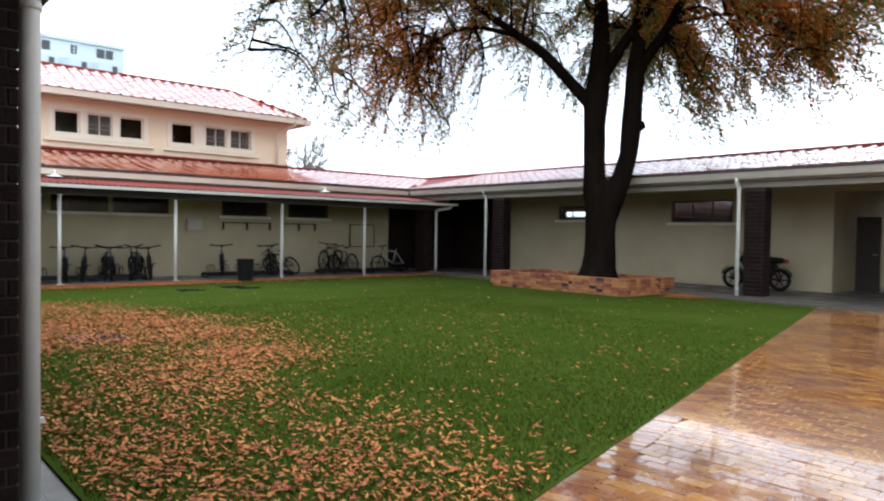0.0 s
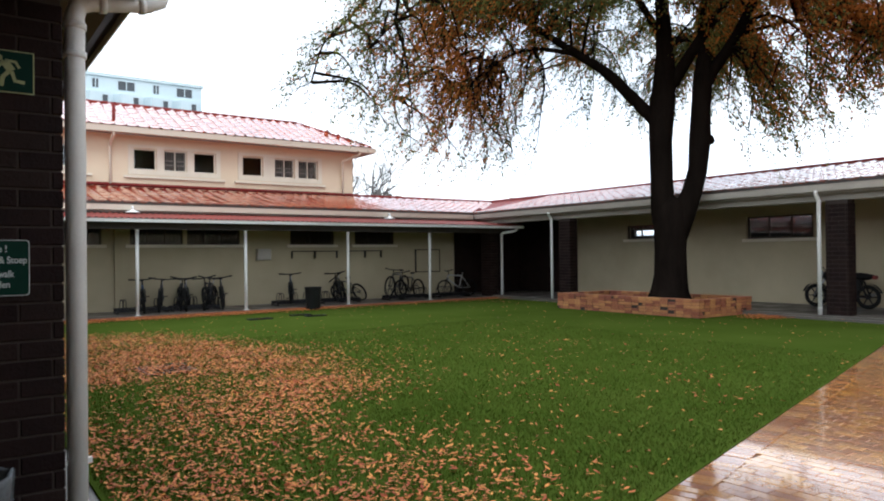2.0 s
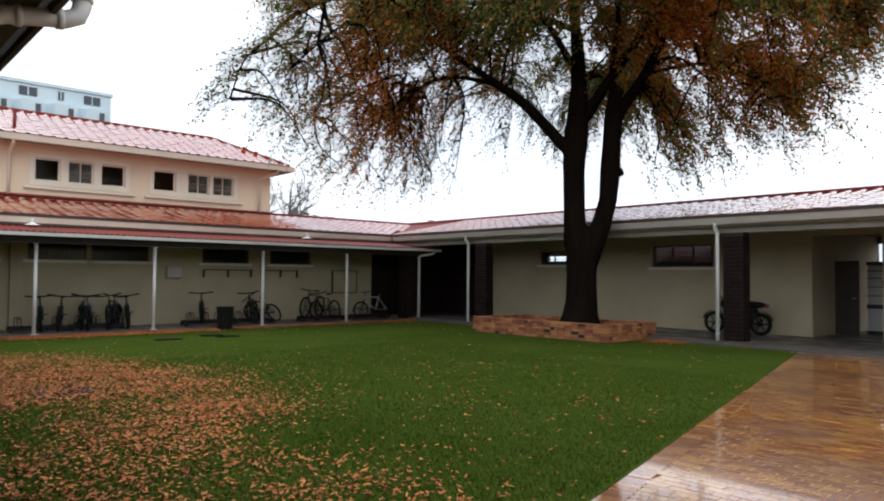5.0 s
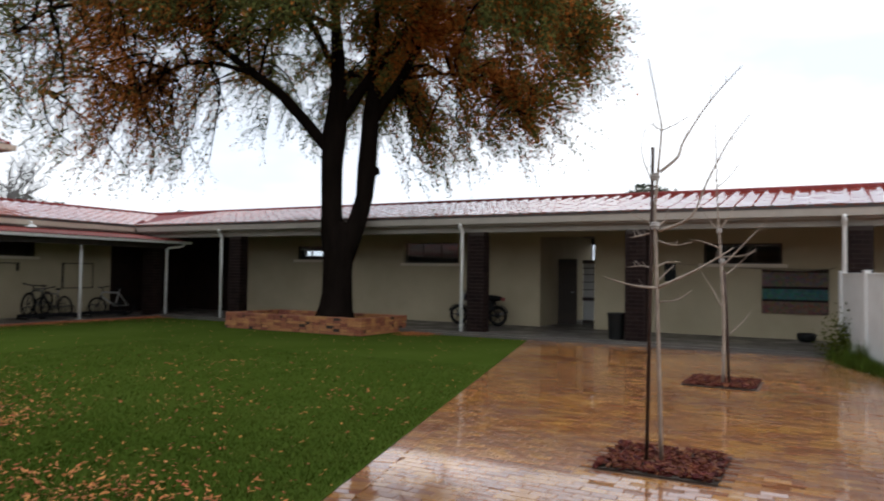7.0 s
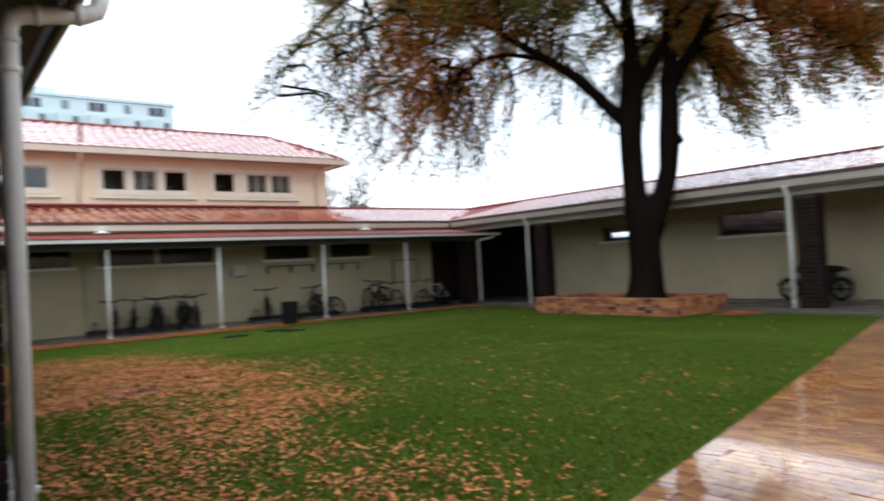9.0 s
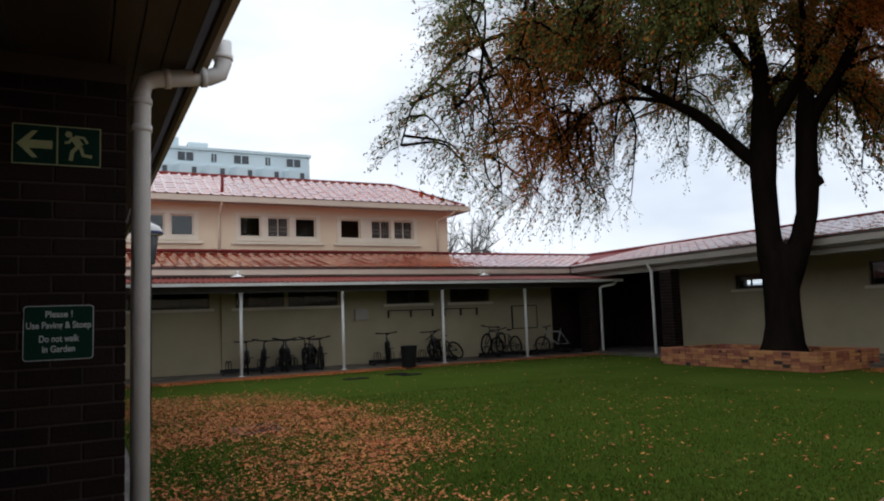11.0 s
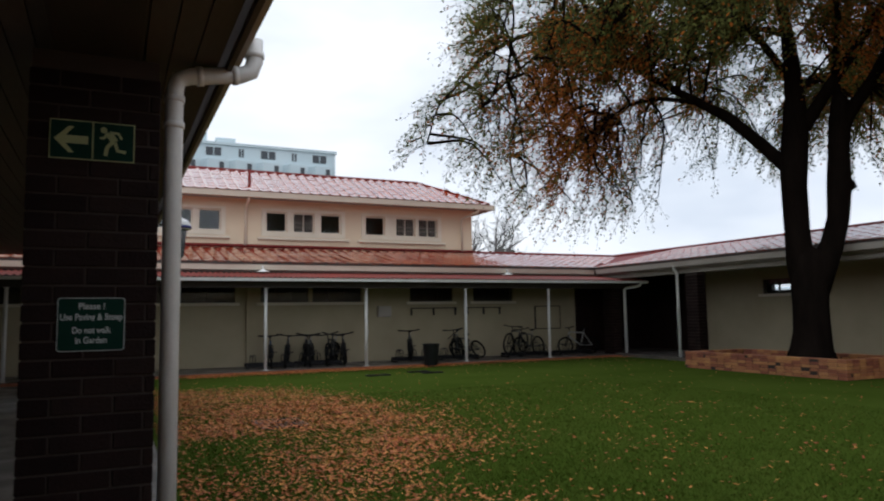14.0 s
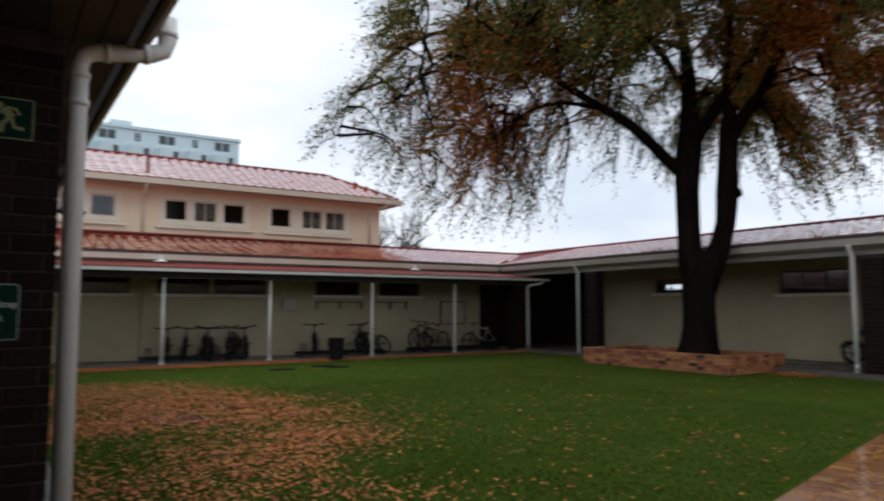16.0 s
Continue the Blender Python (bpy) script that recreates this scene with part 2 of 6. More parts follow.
def thing(name, at=(0, 0, 0), label="", category="", group="", rz=0.0, kind=""):
    ob = new(name)
    ob.matrix_basis = pose(*at, rz=rz)
    ob.empty_display_size = 0.2
    return tagged(ob, label, category, group, kind)


def raw_part(name, verts, faces, mat, parent, label="", kind=""):
    me = bpy.data.meshes.new(name)
    me.from_pydata(verts, [], faces)
    me.materials.append(mat)
    ob = new(name, me)
    ob.parent = parent
    return tagged(ob, label, kind=kind)


def pierced(axis, at, thick, u0, u1, z0, z1, holes=()):
    """A wall along u at axis = at .. at + thick, with holes (u0, u1, z0, z1) right through it."""
    bm = bmesh.new()
    us = sorted({u0, u1, *[h[0] for h in holes], *[h[1] for h in holes]})
    zs = sorted({z0, z1, *[h[2] for h in holes], *[h[3] for h in holes]})

    def solid(i, j):
        if not (0 <= i < len(us) - 1 and 0 <= j < len(zs) - 1):
            return False
        u, z = (us[i] + us[i + 1]) / 2, (zs[j] + zs[j + 1]) / 2
        return not any(h[0] < u < h[1] and h[2] < z < h[3] for h in holes)

    def p(u, d, z):
        return bm.verts.new((at + d, u, z) if axis == "x" else (u, at + d, z))

    for i in range(len(us) - 1):
        for j in range(len(zs) - 1):
            if not solid(i, j):
                continue
            a, b, c, d = us[i], us[i + 1], zs[j], zs[j + 1]
            for k in (0, thick):
                bm.faces.new((p(a, k, c), p(b, k, c), p(b, k, d), p(a, k, d)))
            if not solid(i - 1, j):
                bm.faces.new((p(a, 0, c), p(a, thick, c), p(a, thick, d), p(a, 0, d)))
            if not solid(i + 1, j):
                bm.faces.new((p(b, 0, c), p(b, thick, c), p(b, thick, d), p(b, 0, d)))
            if not solid(i, j - 1):
                bm.faces.new((p(a, 0, c), p(a, thick, c), p(b, thick, c), p(b, 0, c)))
            if not solid(i, j + 1):
                bm.faces.new((p(a, 0, d), p(a, thick, d), p(b, thick, d), p(b, 0, d)))
    bmesh.ops.remove_doubles(bm, verts=bm.verts, dist=1e-4)
    return bm

# ---- the plan ----
LEFT_WALL, LEFT_EDGE = 22.0, 19.85        # bicycle wing: wall and stoop edge, along x
RIGHT_WALL, RIGHT_EDGE = 19.42, 16.25     # far wing: wall and stoop edge, along y
STOOP = 0.10
GUT_L, GUT_R = 21.1, 16.3                 # gutter lines of the two low roofs
EAVE, RIDGE = 3.13, 3.96
RIDGE_L, RIDGE_R = 25.3, 20.5
UPPER = 25.3                              # face of the upper storey


def pave_edge(x):
    return 2.00 + 0.2695 * x


# ---- ground ----
bm = bmesh.new()
bmesh.ops.create_grid(bm, x_segments=8, y_segments=8, size=900)
bmesh.ops.translate(bm, vec=(0, 0, -0.06), verts=bm.verts)
structure("ground", bm, M["soil"], "bare dark earth that reaches the horizon", "ground")
bm = bmesh.new()
vs = [bm.verts.new(p) for p in ((0.75, pave_edge(0.75), 0), (16.25, pave_edge(16.25), 0), (16.25, 19.85, 0), (0.75, 19.85, 0),
                                (0.75, pave_edge(0.75), -0.05), (16.25, pave_edge(16.25), -0.05), (16.25, 19.85, -0.05), (0.75, 19.85, -0.05))]
for q in ((0, 1, 2, 3), (4, 7, 6, 5), (0, 4, 5, 1), (1, 5, 6, 2), (2, 6, 7, 3), (3, 7, 4, 0)):
    bm.faces.new([vs[i] for i in q])
structure("lawn", bm, M["lawn"], "short green courtyard lawn strewn with fallen leaves", "lawn")
bm = bmesh.new()
vs = [bm.verts.new(p) for z in (-0.012, -0.055) for p in ((0.62, -9, z), (16.25, -9, z), (16.25, pave_edge(16.25), z), (0.62, pave_edge(0.62), z))]
for q in ((0, 1, 2, 3), (4, 7, 6, 5), (0, 4, 5, 1), (1, 5, 6, 2), (2, 6, 7, 3), (3, 7, 4, 0)):
    bm.faces.new([vs[i] for i in q])
paving = structure("paving", bm, M["sand_joint"], "rain-wet orange clay brick paving on sand", "paving")
structure("channel", boxed(0.62, 0.75, -9, 19.85, -0.05, -0.02), M["concrete"], "narrow concrete channel beside the near stoop", "channel")

# ---- stoops ----
structure("stoop_left", boxed(-9, 16.25, LEFT_EDGE, LEFT_WALL, -0.05, STOOP - 0.04), M["concrete"], "damp grey concrete stoop along the bicycle wall", "stoop")
structure("stoop_left_edge", boxed(-9, 16.25, LEFT_EDGE - 0.10, LEFT_EDGE - 0.002, -0.05, STOOP - 0.05), M["planter_brick"], "reddish brick edging of the bicycle stoop", "kerb")
structure("stoop_right", boxed(RIGHT_EDGE, RIGHT_WALL, -14, LEFT_WALL, -0.05, STOOP), M["concrete"], "damp grey concrete stoop of the far wing", "stoop")
structure("stoop_step", boxed(RIGHT_EDGE - 0.10, RIGHT_EDGE - 0.002, -14, 9.6, -0.05, STOOP - 0.045), M["concrete"], "low concrete step before the far stoop", "step")
structure("stoop_near", boxed(-3.0, 0.62, -9, LEFT_EDGE - 0.10, -0.07, -0.022), M["concrete"], "damp grey concrete stoop under the near veranda", "stoop")

# ---- walls ----
WIN_A = (15.25, 16.45, 2.05, 2.52)
WIN_B = (9.98, 11.95, 1.95, 2.60)
PASSAGE = (5.62, 7.25, -0.05, 2.74)
WIN_C = (0.80, 2.68, 1.98, 2.51)
WIN_E = (-4.6, -1.6, 1.55, 1.95)
structure("wall_right", pierced("x", RIGHT_WALL, 0.22, -14, LEFT_WALL + 0.22, -0.05, 2.94, [WIN_A, WIN_B, PASSAGE, WIN_C, WIN_E]), M["plaster"],
          "cream plastered wall of the far wing", "wall")
LEFT_WINDOWS = [(1.2, 3.6, 1.98, 2.78), (4.35, 5.85, 1.98, 2.78), (5.97, 7.6, 1.98, 2.78), (9.3, 10.9, 1.98, 2.78), (11.7, 13.3, 1.98, 2.78), (-4.0, -2.0, 1.98, 2.78)]
structure("wall_left", pierced("y", LEFT_WALL, 0.22, -9, RIGHT_WALL, -0.05, 2.94, LEFT_WINDOWS), M["plaster"], "cream plastered wall behind the bicycles", "wall")
structure("pilaster", boxed(3.92, 4.12, 21.88, 21.998, 0.06, 2.9), M["plaster"], "shallow plastered pilaster on the bicycle wall", "pilaster")
UPPER_WINDOWS = [[(1.05, 1.75), (1.95, 2.65), (2.85, 3.59)], [(5.14, 5.89), (6.12, 6.90), (7.13, 7.91)], [(8.87, 9.66), (10.11, 10.92), (11.06, 11.88)],
                 [(-3.2, -2.5), (-2.3, -1.6)]]
structure("wall_upper", pierced("y", UPPER, 0.22, -6, 13.42, 3.6, 5.70, [(a, b, 4.56, 5.29) for g in UPPER_WINDOWS for a, b in g]), M["upper_plaster"],
          "peach plastered upper wall above the red roof", "wall")
structure("wall_upper_end", boxed(13.20, 13.42, UPPER + 0.222, 28.5, 3.6, 5.70), M["upper_plaster"], "peach plastered end wall of the upper storey", "wall")
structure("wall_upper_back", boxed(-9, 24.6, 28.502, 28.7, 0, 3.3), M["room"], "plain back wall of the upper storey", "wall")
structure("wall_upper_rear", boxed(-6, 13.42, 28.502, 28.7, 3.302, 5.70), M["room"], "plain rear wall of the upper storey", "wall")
# unseen end walls, added to stop daylight leaking in behind the windows
structure("wall_upper_west", boxed(-6.2, -6.002, 25.3, 28.7, 3.3, 5.70), M["upper_plaster"], "unseen end wall added to keep daylight out upstairs", "wall")
structure("wall_left_west", boxed(-9.2, -9.002, 21.9, 28.7, -0.05, 3.3), M["plaster"], "unseen end wall added to keep daylight out of the rooms", "wall")
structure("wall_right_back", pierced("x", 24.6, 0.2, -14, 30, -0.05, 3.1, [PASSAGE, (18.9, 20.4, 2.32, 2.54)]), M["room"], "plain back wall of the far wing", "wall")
structure("passage_wall_north", boxed(19.642, 24.598, 7.25, 7.45, -0.05, 2.94), M["plaster"], "cream plastered wall of the passage", "wall")
structure("passage_wall_south", boxed(19.642, 24.598, 5.42, 5.62, -0.05, 2.94), M["plaster"], "cream plastered wall of the passage", "wall")
structure("passage_floor", boxed(19.42, 26.5, 5.62, 7.25, -0.05, STOOP - 0.003), M["concrete"], "damp concrete floor of the passage", "floor")
structure("wall_near", boxed(-3.2, -3.0, -9, 22.0, -0.05, 3.1), M["plaster"], "cream plastered wall behind the near veranda", "wall")
# unseen wall, added only to keep southern light off the near column
structure("wall_light_block", boxed(-2.998, 2.4, -2.0, -1.75, -0.05, 3.095), M["plaster"], "unseen wall added to shade the near column", "wall")
# unseen closing wall, made tall to cut low sky from window reflections
structure("wall_south", boxed(-3.2, 24.6, -9.25, -9.02, -0.05, 4.4), M["plaster"], "unseen cream wall added to close the court and block low sky", "wall")
structure("floor_right_rooms", boxed(19.642, 24.598, 7.452, 30, -0.05, 0.08), M["room"], "room floor darkened in its colour", "floor")
structure("floor_right_rooms_south", boxed(19.642, 24.598, -14, 5.418, -0.05, 0.08), M["room"], "room floor darkened in its colour", "floor")
structure("floor_left_rooms", boxed(-9, 19.40, 22.222, 28.5, -0.05, 0.06), M["room"], "room floor darkened in its colour", "floor")
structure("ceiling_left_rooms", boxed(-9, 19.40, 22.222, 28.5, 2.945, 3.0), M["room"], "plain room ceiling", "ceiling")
structure("ceiling_left", boxed(-9, 16.6, 21.10, 22.2, 2.945, 2.985), M["dark_wood"], "dark boarded eave soffit over the bicycles", "ceiling")
structure("ceiling_right", boxed(16.42, 24.6, -14, 21.098, 2.945, 2.985), M["soffit"], "brown boarded veranda ceiling of the far wing", "ceiling")
structure("ceiling_upper", boxed(-6, 13.9, 24.8, 30.2, 5.705, 5.74), M["upper_plaster"], "painted eave soffit of the upper storey", "ceiling")
structure("floor_upper", boxed(-6, 13.19, UPPER + 0.222, 28.5, 3.62, 3.66), M["room"], "upper floor darkened in its colour", "floor")

# dark slabs laid over the plaster on both sides of the corner
structure("wall_corner_east", boxed(19.34, 19.418, 19.15, 21.998, STOOP + 0.002, 2.94), M["dark_brick_far"], "dark brown slab in front of the corner wall", "wall")
structure("wall_corner_north", boxed(16.0, 19.338, 21.92, 21.998, STOOP + 0.002, 2.94), M["dark_brick_far"], "dark brown slab in front of the corner wall", "wall")

# wall beam between the far columns
structure("beam_right", boxed(16.52, 16.80, -14, 21.0, 2.72, 2.942), M["fascia"], "dull cream beam over the far veranda columns", "beam")


# ---- windows ----
def window(axis, at, u0, u1, z0, z1, panes, mat, bars=0, sill=True, label="", inset=0.06, bar_w=0.011, bar_mat=None):
    """A framed window in an opening of a wall, with its panes; at is the wall's outer face."""
    bar_mat = bar_mat or M["dark_frame"]
    w = thing("window", label=label, category="window", kind="structure")

    def slab(a, b, d0, d1, c, d, bevel=0.004):
        return boxed(at + d0, at + d1, a, b, c, d, bevel=bevel) if axis == "x" else boxed(a, b, at + d0, at + d1, c, d, bevel=bevel)

    fw = 0.045
    for name, q in (("frame_rail", (u0, u1, z0, z0 + fw)), ("frame_rail", (u0, u1, z1 - fw, z1)),
                    ("frame_stile", (u0, u0 + fw, z0 + fw, z1 - fw)), ("frame_stile", (u1 - fw, u1, z0 + fw, z1 - fw))):
        part(name, slab(q[0], q[1], inset, inset + 0.06, q[2], q[3]), mat, w)
    step = (u1 - u0) / panes
    for k in range(1, panes):
        u = u0 + k * step
        part("mullion", slab(u - 0.02, u + 0.02, inset, inset + 0.06, z0 + fw, z1 - fw), mat, w)
    for k in range(panes):
        a, b = u0 + k * step + 0.02, u0 + (k + 1) * step - 0.02
        p = part("pane", slab(a, b, inset + 0.03, inset + 0.036, z0 + fw, z1 - fw, 0), M["glass"], w)
        p.visible_shadow = False
        for j in range(bars):
            u = a + (b - a) * (j + 1) / (bars + 1)
            part("burglar_bar", slab(u - bar_w, u + bar_w, inset - 0.03, inset - 0.012, z0 + fw, z1 - fw, 0), bar_mat, w)
    if bars and bar_mat is M["bar_paint"]:
        for z in (z0 + (z1 - z0) * 0.5, z0 + (z1 - z0) * 0.30):
            part("cross_bar", slab(u0 + fw, u1 - fw, inset - 0.034, inset - 0.031, z - 0.014, z + 0.014, 0), bar_mat, w)
    if sill:
        part("sill", slab(u0 - 0.12, u1 + 0.12, -0.05, 0.02, z0 - 0.09, z0 - 0.002), M["trim"], w)
    return w


window("x", RIGHT_WALL, *WIN_A, 2, M["dark_frame"], label="small dark-framed window high in the cream wall")
window("x", RIGHT_WALL, *WIN_B, 3, M["dark_frame"], label="wide dark-framed window high in the cream wall")
window("x", RIGHT_WALL, *WIN_C, 3, M["dark_frame"], label="wide dark-framed window above the hung blanket")
window("x", RIGHT_WALL, *WIN_E, 4, M["trim"], label="row of small light-framed windows behind the white fence")
for a, b, c, d in LEFT_WINDOWS:
    window("y", LEFT_WALL, a, b, c, d, 3, M["dark_frame"], bars=3, label="barred dark window high on the shaded bicycle wall")
for gi, g in enumerate(UPPER_WINDOWS):
    for k, (a, b) in enumerate(g):
        barred = (gi == 1 and k == 1) or (gi == 2 and k > 0)
        window("y", UPPER, a, b, 4.56, 5.29, 2 if barred else 1, M["trim"], bars=3 if barred else 0, sill=False, bar_w=0.007, bar_mat=M["bar_paint"],
               label="upper window with burglar bars behind glass" if barred else "open-looking dark upper window in a cream frame")
    a, b = g[0][0] - 0.16, g[-1][1] + 0.16
    # raised plaster surround and sill of the group
    s = thing("window_surround", label="raised cream plaster surround round upper windows", category="trim", kind="structure")
    part("head", boxed(a, b, UPPER - 0.03, UPPER - 0.001, 5.30, 5.40), M["trim"], s)
    part("apron", boxed(a, b, UPPER - 0.03, UPPER - 0.001, 4.40, 4.555), M["trim"], s)
    part("sill", boxed(a - 0.14, b + 0.14, UPPER - 0.10, UPPER - 0.001, 4.28, 4.36, bevel=0.01), M["trim"], s)
    edges = [a] + [v for q in g for v in q] + [b]
    for u0, u1 in zip(edges[::2], edges[1::2]):
        part("jamb", boxed(u0, u1, UPPER - 0.03, UPPER - 0.001, 4.557, 5.298), M["trim"], s)


# ---- roofs ----
def tile_mesh(w, l, waves=1, seg=10):
    """One pressed pan tile: a rolled section with a turned-down front edge; x across, y up the slope."""
    verts, faces = [], []
    n = seg * waves + 1
    for y, dz in ((0, -0.004), (0, 0.006), (0, 0.006), (l, 0.0)):
        for i in range(n):
            u = i / seg
            z = 0.036 * max(0.0, math.cos(2 * math.pi * u)) ** 2
            verts.append((w * i / (seg * waves), y, z + dz))
    for j in (0, 2):
        for i in range(n - 1):
            faces.append((j * n + i, j * n + i + 1, (j + 1) * n + i + 1, (j + 1) * n + i))
    me = bpy.data.meshes.new("roof_tile")
    me.from_pydata(verts, [], faces)
    me.polygons.foreach_set("use_smooth", [f >= n - 1 for f in range(len(me.polygons))])
    return me


def tile_slope(name, foot, along, up, length, run, keep, parts_from, label, w=0.36, l=0.37, limit=290):
    """Tiles in rows up a slope from the foot line. keep(x, y): whether a tile belongs; parts_from: the stretch along the foot
    whose lowest rows are laid tile by tile."""
    foot, along, up = Vector(foot), Vector(along).normalized(), Vector(up).normalized()
    normal = along.cross(up).normalized()
    if normal.z < 0:
        normal = -normal
    roof = thing(name, label=label, category="roof", kind="structure")
    tile = tile_mesh(w, l + 0.05)
    tile.materials.append(M["roof_tile"])
    tv = [v.co.copy() for v in tile.vertices]
    tf = [tuple(p.vertices) for p in tile.polygons]
    rot = Matrix((along, up, normal)).transposed()
    rows, cols = int(run / l), int(length / w)
    verts, faces, made = [], [], 0
    for r in range(rows):
        for c in range(cols):
            o = foot + along * (c * w) + up * (r * l) + normal * 0.012
            mid = o + along * (w / 2) + up * (l / 2)
            if not keep(mid.x, mid.y):
                continue
            o = o + normal * random.uniform(-0.003, 0.003)
            if parts_from[0] <= c * w <= parts_from[1] and made < limit:
                ob = new("tile", tile)
                ob.parent = roof
                ob.matrix_basis = Matrix.Translation(o) @ rot.to_4x4()
                made += 1
            else:
                base = len(verts)
                verts += [tuple(o + rot @ v) for v in tv]
                faces += [tuple(base + i for i in f) for f in tf]
    if verts:
        ob = raw_part("tile_field", verts, faces, M["roof_tile_far"], roof, kind="stuff")
        ob.data.polygons.foreach_set("use_smooth", [True] * len(ob.data.polygons))
    return roof


def slab_between(points, thick, mat, name, label):
    bm = bmesh.new()
    top = [bm.verts.new(p) for p in points]
    low = [bm.verts.new((p[0], p[1], p[2] - thick)) for p in points]
    bm.faces.new(top), bm.faces.new(low[::-1])
    for i in range(len(points)):
        j = (i + 1) % len(points)
        bm.faces.new((top[i], low[i], low[j], top[j]))
    return structure(name, bm, mat, label, "roof")


slab_between([(GUT_R, -14, EAVE), (GUT_R, GUT_L, EAVE), (RIDGE_R, RIDGE_L, RIDGE), (RIDGE_R, -14, RIDGE)], 0.05, M["ridge"], "roof_deck_right", "red roof deck under the tiles of the far wing")
slab_between([(-9, GUT_L, EAVE), (-9, RIDGE_L, RIDGE), (RIDGE_R, RIDGE_L, RIDGE), (GUT_R, GUT_L, EAVE)], 0.05, M["ridge"], "roof_deck_left", "red roof deck under the tiles of the bicycle wing")
slab_between([(RIDGE_R, -14, RIDGE), (RIDGE_R, RIDGE_L, RIDGE), (24.9, 29.7, 3.0), (24.9, -14, 3.0)], 0.05, M["ridge"], "roof_deck_back", "red rear roof slope of the far wing")
slab_between([(13.42, RIDGE_L, RIDGE), (13.42, 29.7, 3.0), (24.9, 29.7, 3.0), (RIDGE_R, RIDGE_L, RIDGE)], 0.05, M["ridge"], "roof_deck_back_left", "red rear roof slope of the bicycle wing")

# upper hip roof
UX, UY, UZ, URX, URY, URZ = 13.93, 24.70, 5.87, 11.95, 27.50, 7.10
slab_between([(-6, UY, UZ), (UX, UY, UZ), (URX, URY, URZ), (-6, URY, URZ)], 0.04, M["ridge"], "upper_roof_deck_front", "red deck of the upper roof")
slab_between([(UX, UY, UZ), (UX, 30.3, UZ), (URX, URY, URZ)], 0.04, M["ridge"], "upper_roof_deck_end", "red deck of the upper hip end")
slab_between([(-6, URY, URZ), (URX, URY, URZ), (UX, 30.3, UZ), (-6, 30.3, UZ)], 0.04, M["ridge"], "upper_roof_deck_back", "red deck of the upper roof")


def cap_line(name, a, b, r=0.07, mat=None, label="red pressed-metal ridge cap"):
    a, b = Vector(a), Vector(b)
    bm = tubed([a, b], r, 8)
    structure(name, bm, mat or M["ridge"], label, "roof")


cap_line("ridge_cap_right", (RIDGE_R, -14, RIDGE + 0.0), (RIDGE_R, RIDGE_L, RIDGE + 0.0), 0.11)
cap_line("ridge_cap_left", (13.44, RIDGE_L, RIDGE + 0.03), (RIDGE_R, RIDGE_L, RIDGE + 0.03), 0.08)
cap_line("upper_ridge_cap", (-6, URY, URZ + 0.04), (URX, URY, URZ + 0.04))
cap_line("upper_hip_cap", (UX, UY, UZ + 0.04), (URX, URY, URZ + 0.04), 0.065)
cap_line("valley_lining", (GUT_R, GUT_L, EAVE + 0.0), (RIDGE_R, RIDGE_L, RIDGE + 0.0), 0.045)
cap_line("wall_flashing", (-6, UPPER - 0.02, RIDGE + 0.08), (13.42, UPPER - 0.02, RIDGE + 0.08), 0.06)


# ---- gutters, fascias and downpipes ----
def gutter(name, a, b, out, size=0.12, label="cream painted metal gutter", mat=None):
    """A box gutter with a rolled lip from a to b; out: the way from the wall."""
    a, b, out = Vector(a), Vector(b), Vector(out)
    prof = [(0, 0), (0, -size), (size * 0.85, -size), (size, -size * 0.15), (size * 1.08, 0.0), (size * 0.98, 0.0), (size * 0.8, -size * 0.88), (0.012, -size * 0.88), (0.012, 0)]
    bm = bmesh.new()
    ra = [bm.verts.new(a + out * d + Vector((0, 0, z))) for d, z in prof]
    rb = [bm.verts.new(b + out * d + Vector((0, 0, z))) for d, z in prof]
    for i in range(len(prof)):
        j = (i + 1) % len(prof)
        bm.faces.new((ra[i], ra[j], rb[j], rb[i]))
    bm.faces.new(ra), bm.faces.new(rb[::-1])
    structure(name, bm, mat or M["gutter"], label, "gutter")


structure("fascia_right", boxed(GUT_R + 0.04, GUT_R + 0.07, -14, GUT_L, 2.87, 3.075), M["fascia"], "fascia board of the far eave", "fascia")
structure("fascia_left", boxed(-9, GUT_R + 0.04, GUT_L + 0.04, GUT_L + 0.07, 2.87, 3.075), M["fascia"], "fascia board of the bicycle wing", "fascia")
structure("fascia_upper", boxed(-6, UX - 0.02, UY + 0.02, UY + 0.05, 5.62, 5.85), M["fascia"], "fascia board of the upper eave", "fascia")
structure("fascia_upper_end", boxed(UX - 0.05, UX - 0.02, UY + 0.052, 30.3, 5.62, 5.85), M["fascia"], "fascia board of the upper hip end", "fascia")
gutter("gutter_right", (GUT_R + 0.04, -14, 3.075), (GUT_R + 0.04, GUT_L - 0.16, 3.075), (-1, 0, 0), 0.155)
gutter("gutter_left", (-9, GUT_L + 0.04, 3.075), (GUT_R - 0.12, GUT_L + 0.04, 3.075), (0, -1, 0), 0.155, mat=M["trim"])
gutter("gutter_upper", (-6, UY + 0.02, 5.86), (UX + 0.10, UY + 0.02, 5.86), (0, -1, 0), 0.19, mat=M["trim"])
gutter("gutter_upper_end", (UX - 0.02, UY - 0.16, 5.86), (UX - 0.02, 30.3, 5.86), (1, 0, 0), 0.19, mat=M["trim"])


